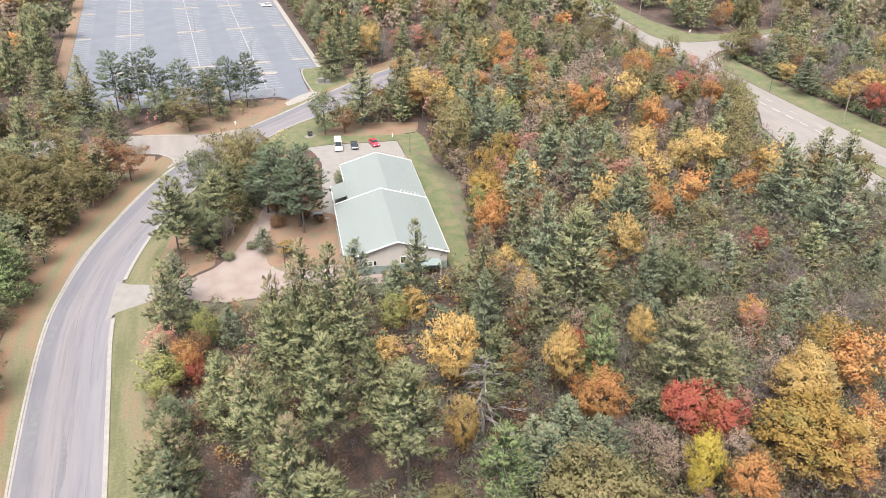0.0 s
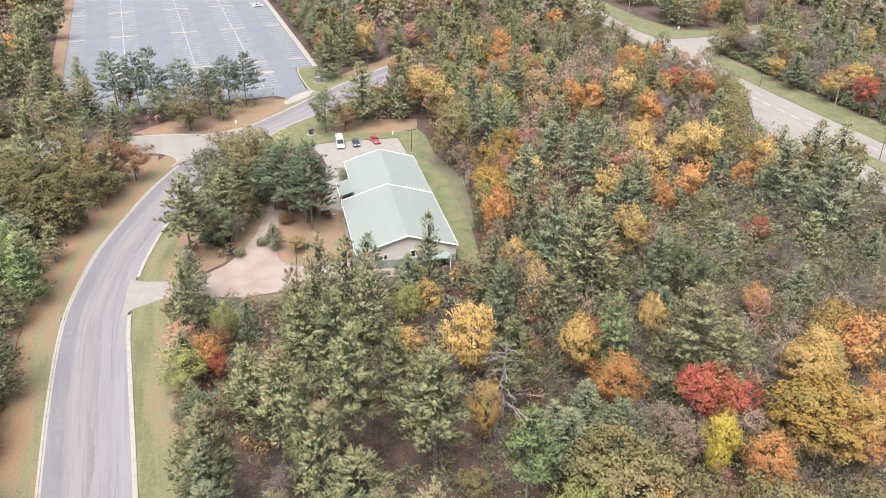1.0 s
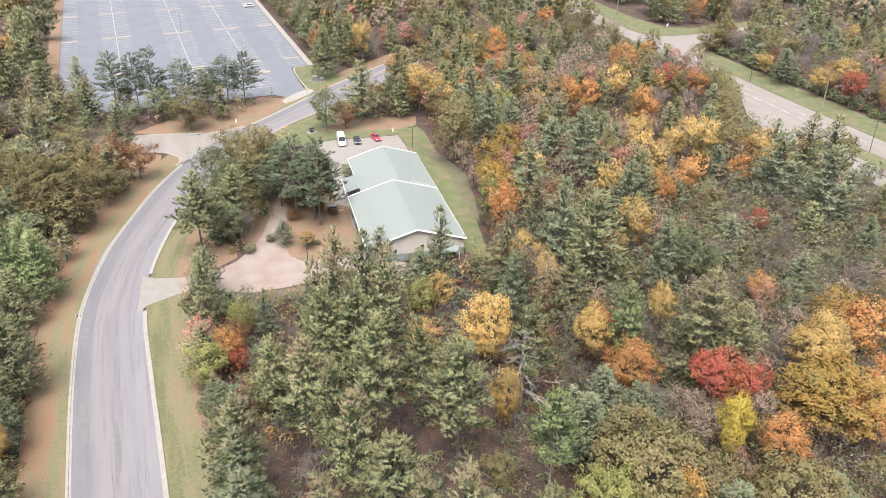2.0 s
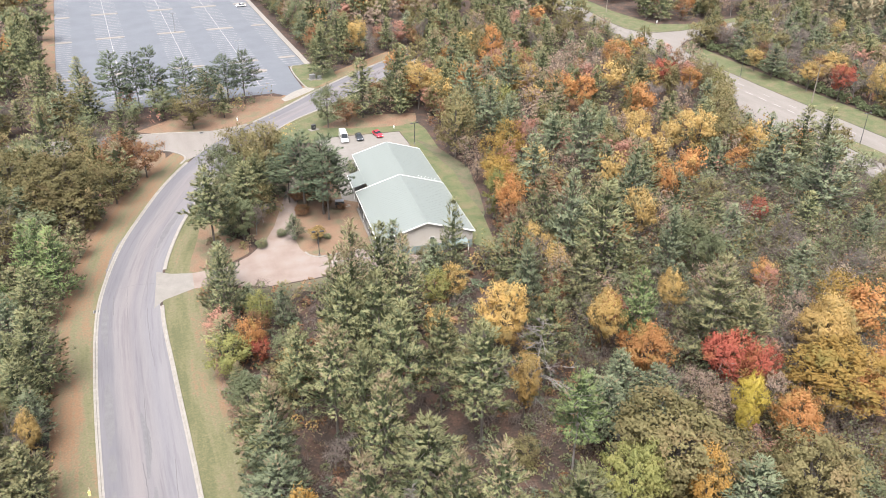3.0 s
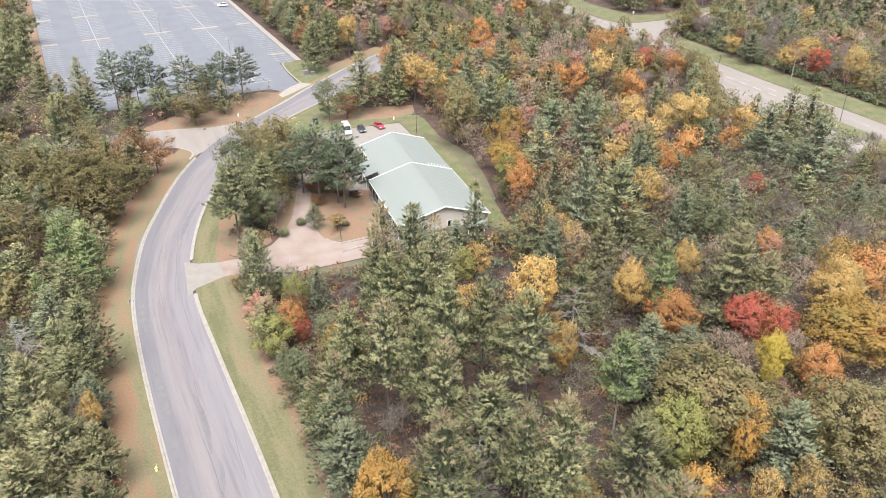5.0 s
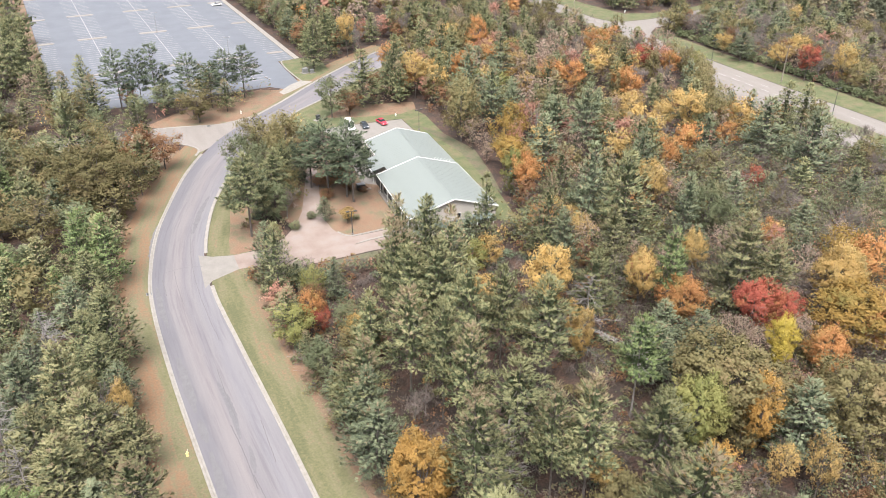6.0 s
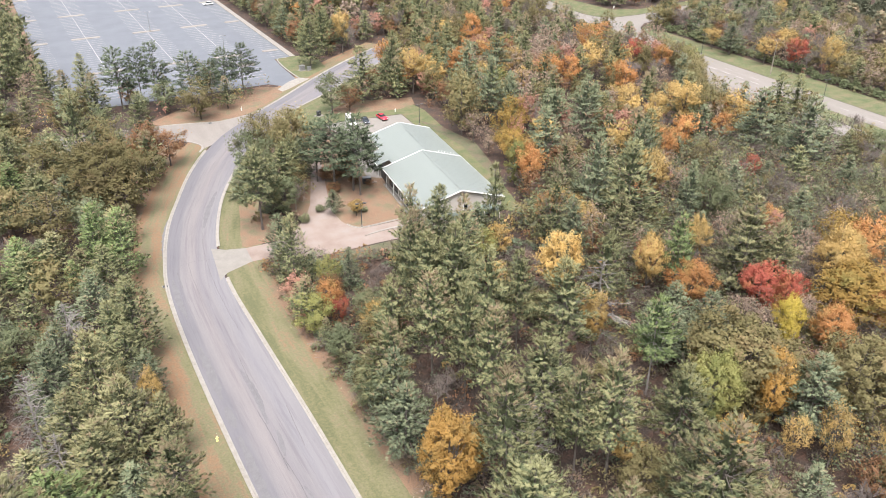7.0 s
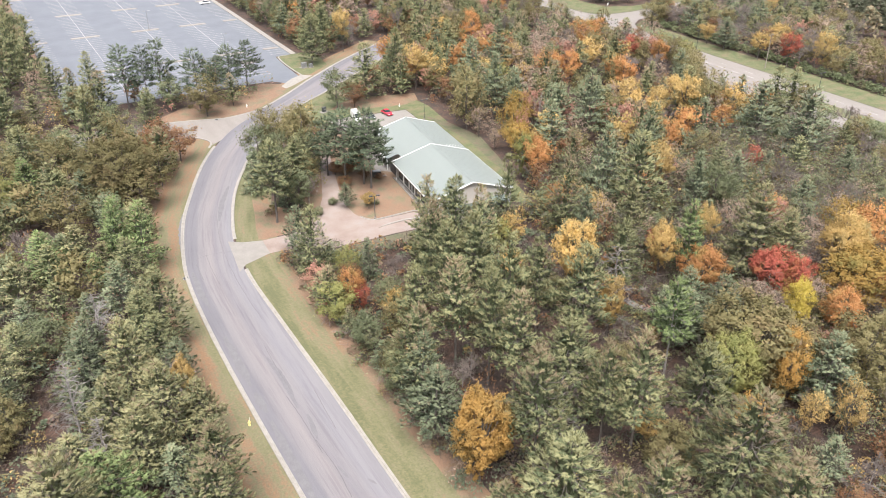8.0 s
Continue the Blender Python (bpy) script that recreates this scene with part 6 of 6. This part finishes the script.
def hydrant(at, label, mat):
    t = thing("hydrant", label, "hydrant", "hydrants", (at[0], at[1], 0.0))
    part("barrel", tube_bm([(0, 0, -0.05), (0, 0, 0.06), (0, 0, 0.07), (0, 0, 0.7), (0, 0, 0.82), (0, 0, 0.9)], [0.2, 0.2, 0.14, 0.13, 0.10, 0.03], 10), mat, t)
    part("nozzle", tube_bm([(-0.26, 0, 0.5), (0.26, 0, 0.5)], [0.07, 0.07], 8), mat, t)
    part("marker_stake", tube_bm([(0.12, 0.1, 0.0), (0.12, 0.1, 1.3)], [0.02, 0.015], 6), WHITE, t, "thin white marker stake")


hydrant((-31.7, 91.2), "pale yellow hydrant on the verge by the kerb", YELLOW_PAINT)
hydrant((14.6, 232.2), "pale hydrant on the litter beside the road", WHITE)
hydrant((55.6, 209.4), "pale hydrant at the edge of the yard", WHITE)
hydrant((190.6, 249.3), "white hydrant on the highway verge", WHITE)


def bin_thing():
    t = thing("waste_bin", "black waste bin standing on a small concrete pad", "bin", at=(33.6, 216.6, 0.0), rz=20)
    part("pad", box_bm(-1.4, 1.4, -1.0, 1.0, -0.02, 0.08, 0.02), CONCRETE, t, "small concrete pad")
    part("body", box_bm(-0.55, 0.55, -0.45, 0.45, 0.08, 1.35, 0.08), DARK, t)
    part("lid", box_bm(-0.6, 0.6, -0.5, 0.5, 1.35, 1.55, 0.07), DARK, t)
    part("panel", box_bm(-0.3, 0.3, -0.475, -0.44, 0.7, 1.1, 0.01), STEEL, t, "pale front panel")


bin_thing()


def dumpster():
    t = thing("dumpster", "dark lidded dumpster on the litter beside the building", "dumpster", at=(26.2, 165.4, 0.0), rz=-10)
    bm = box_bm(-1.0, 1.0, -0.8, 0.8, 0.1, 1.5, 0.05)
    for v in bm.verts:
        if v.co.z < 0.6:
            v.co.y *= 0.8
    part("body", bm, DARK, t)
    part("lid", beam((-1.02, 0, 1.56), (1.02, 0, 1.56), 1.7, 0.08, (0, 0.12, 1)), STEEL, t, "worn grey lid")
    for s in (-1, 1):
        part("side_pocket", box_bm(s * 1.06 - 0.08, s * 1.06 + 0.08, -0.5, 0.5, 0.8, 1.0, 0.02), DARK, t)
    part("pallet", box_bm(1.4, 2.5, -0.6, 0.5, 0.0, 0.14, 0.02), WOOD, t, "weathered wooden pallet")


dumpster()


def cabinet(at, w, h, rz, label):
    t = thing("utility_cabinet", label, "utility box", "utility boxes", (at[0], at[1], 0.0), rz)
    part("pad", box_bm(-w * 0.8, w * 0.8, -w * 0.7, w * 0.7, -0.02, 0.12, 0.02), CONCRETE, t)
    part("body", box_bm(-w / 2, w / 2, -w * 0.4, w * 0.4, 0.12, h, 0.05), STEEL, t)
    part("cabinet_door", box_bm(-w * 0.42, w * 0.42, -w * 0.4 - 0.03, -w * 0.4, 0.25, h - 0.15, 0.01), STEEL, t)
    part("cap", box_bm(-w * 0.54, w * 0.54, -w * 0.44, w * 0.44, h, h + 0.08, 0.02), STEEL, t)


cabinet((45.6, 263.0), 1.7, 1.6, 15, "grey utility cabinet on a concrete pad")
cabinet((47.8, 262.2), 1.2, 1.1, 15, "small grey utility cabinet on a concrete pad")


def road_sign(at, rz):
    t = thing("road_sign", "small pale road sign on a metal post", "road sign", at=(at[0], at[1], 0.0), rz=rz)
    part("post", tube_bm([(0, 0, -0.05), (0, 0, 2.6)], [0.04, 0.04], 6), STEEL, t)
    part("plate", box_bm(-0.9, 0.9, -0.06, -0.03, 1.7, 2.7, 0.01), WHITE, t, "pale sign plate")


road_sign((199.2, 281.6), 30)

# inlet grates at the kerb
for x, y in ((-28.7, 139.3), (3.2, 225.6)):
    t = thing("inlet_grate", "dark iron storm drain inlet set in the kerb", "drain", "drains", (x, y, 0.04))
    part("frame", box_bm(-0.55, 0.55, -0.5, 0.5, -0.03, 0.03, 0.01), STEEL, t)
    for k in range(6):
        part("grate_bar", box_bm(-0.45, 0.45, -0.42 + k * 0.15, -0.34 + k * 0.15, 0.03, 0.06), DARK, t)


def crack(points, w=0.10):
    """A sealed crack winding along the road."""
    rng = random.Random(int(points[0][1] * 10))
    line = smooth_line(points, 0.6)
    line = line + np.array([[rng.uniform(-0.05, 0.05), rng.uniform(-0.05, 0.05)] for _ in line])
    a, b = offset(line, -w / 2), offset(line, w / 2)
    v = [(p[0], p[1], 0.026) for p in a] + [(p[0], p[1], 0.026) for p in b]
    n = len(line)
    return mesh_of("sealed_crack", v, [(i, n + i, n + i + 1, i + 1) for i in range(n - 1)], SEAL)


cracks = thing("crack_sealing", "dark sealed cracks winding along the worn asphalt", "road repair", kind="structure")
for pts, w in (([(-20.4, 118), (-20.3, 128), (-19.6, 140), (-18.0, 152), (-15.4, 163)], 0.09), ([(-23.5, 132), (-23.2, 140), (-22.6, 146.2)], 0.08), ([(-28.4, 143.8), (-26, 145.4), (-22.4, 146.4), (-18.6, 146.0), (-16.4, 144.6)], 0.08),
               ([(-25.8, 137), (-25.4, 144)], 0.12), ([(-23.3, 96), (-23.1, 104), (-22.8, 110)], 0.10), ([(-20.6, 84), (-20.2, 90), (-19.9, 94)], 0.09), ([(-24.4, 80), (-24.2, 88), (-24.4, 95)], 0.12), ([(-24.3, 70), (-23.9, 76), (-24.2, 83)], 0.12)):
    place("sealed_crack", crack(pts, w), cracks)


def repair(points, w):
    """A long asphalt repair with ragged edges."""
    rng = random.Random(int(abs(points[0][0]) * 100 + points[0][1]))
    line = smooth_line(points, 0.7)
    n = len(line)
    taper = [min(1.0, 0.35 + 2.2 * min(i, n - 1 - i) / n) for i in range(n)]
    a = np.array([offset(line, -w / 2 * taper[i] * rng.uniform(0.7, 1.25))[i] for i in range(n)])
    b = np.array([offset(line, w / 2 * taper[i] * rng.uniform(0.7, 1.25))[i] for i in range(n)])
    v = [(p[0], p[1], 0.0235) for p in a] + [(p[0], p[1], 0.0235) for p in b]
    return mesh_of("asphalt_repair", v, [(i, n + i, n + i + 1, i + 1) for i in range(n - 1)], PATCH)


repairs = thing("asphalt_repairs", "darker grey repair strips and stains in the worn asphalt", "road repair", kind="structure")
for pts, w in (([(-23.6, 106.4), (-23.3, 99), (-23.9, 91.2)], 0.95), ([(-23.1, 89.2), (-23.5, 86), (-23.9, 83.2)], 0.75), ([(-28.1, 116), (-28.2, 108), (-28.5, 100.2)], 1.5), ([(-28.4, 98.2), (-28.5, 92.6)], 1.5), ([(-28.6, 90.5), (-28.8, 80), (-28.9, 70)], 1.3),
               ([(-23.6, 76.4), (-23.2, 73.6)], 0.5), ([(-20.9, 72), (-20.3, 70.6)], 0.5), ([(-26.6, 150), (-24.4, 159), (-21.2, 169)], 1.3), ([(-15.6, 160.5), (-12.6, 168.5), (-8.0, 178)], 1.2), ([(-27.7, 126), (-27.5, 134), (-26.9, 141)], 1.2)):
    place("asphalt_repair", repair(pts, w), repairs)
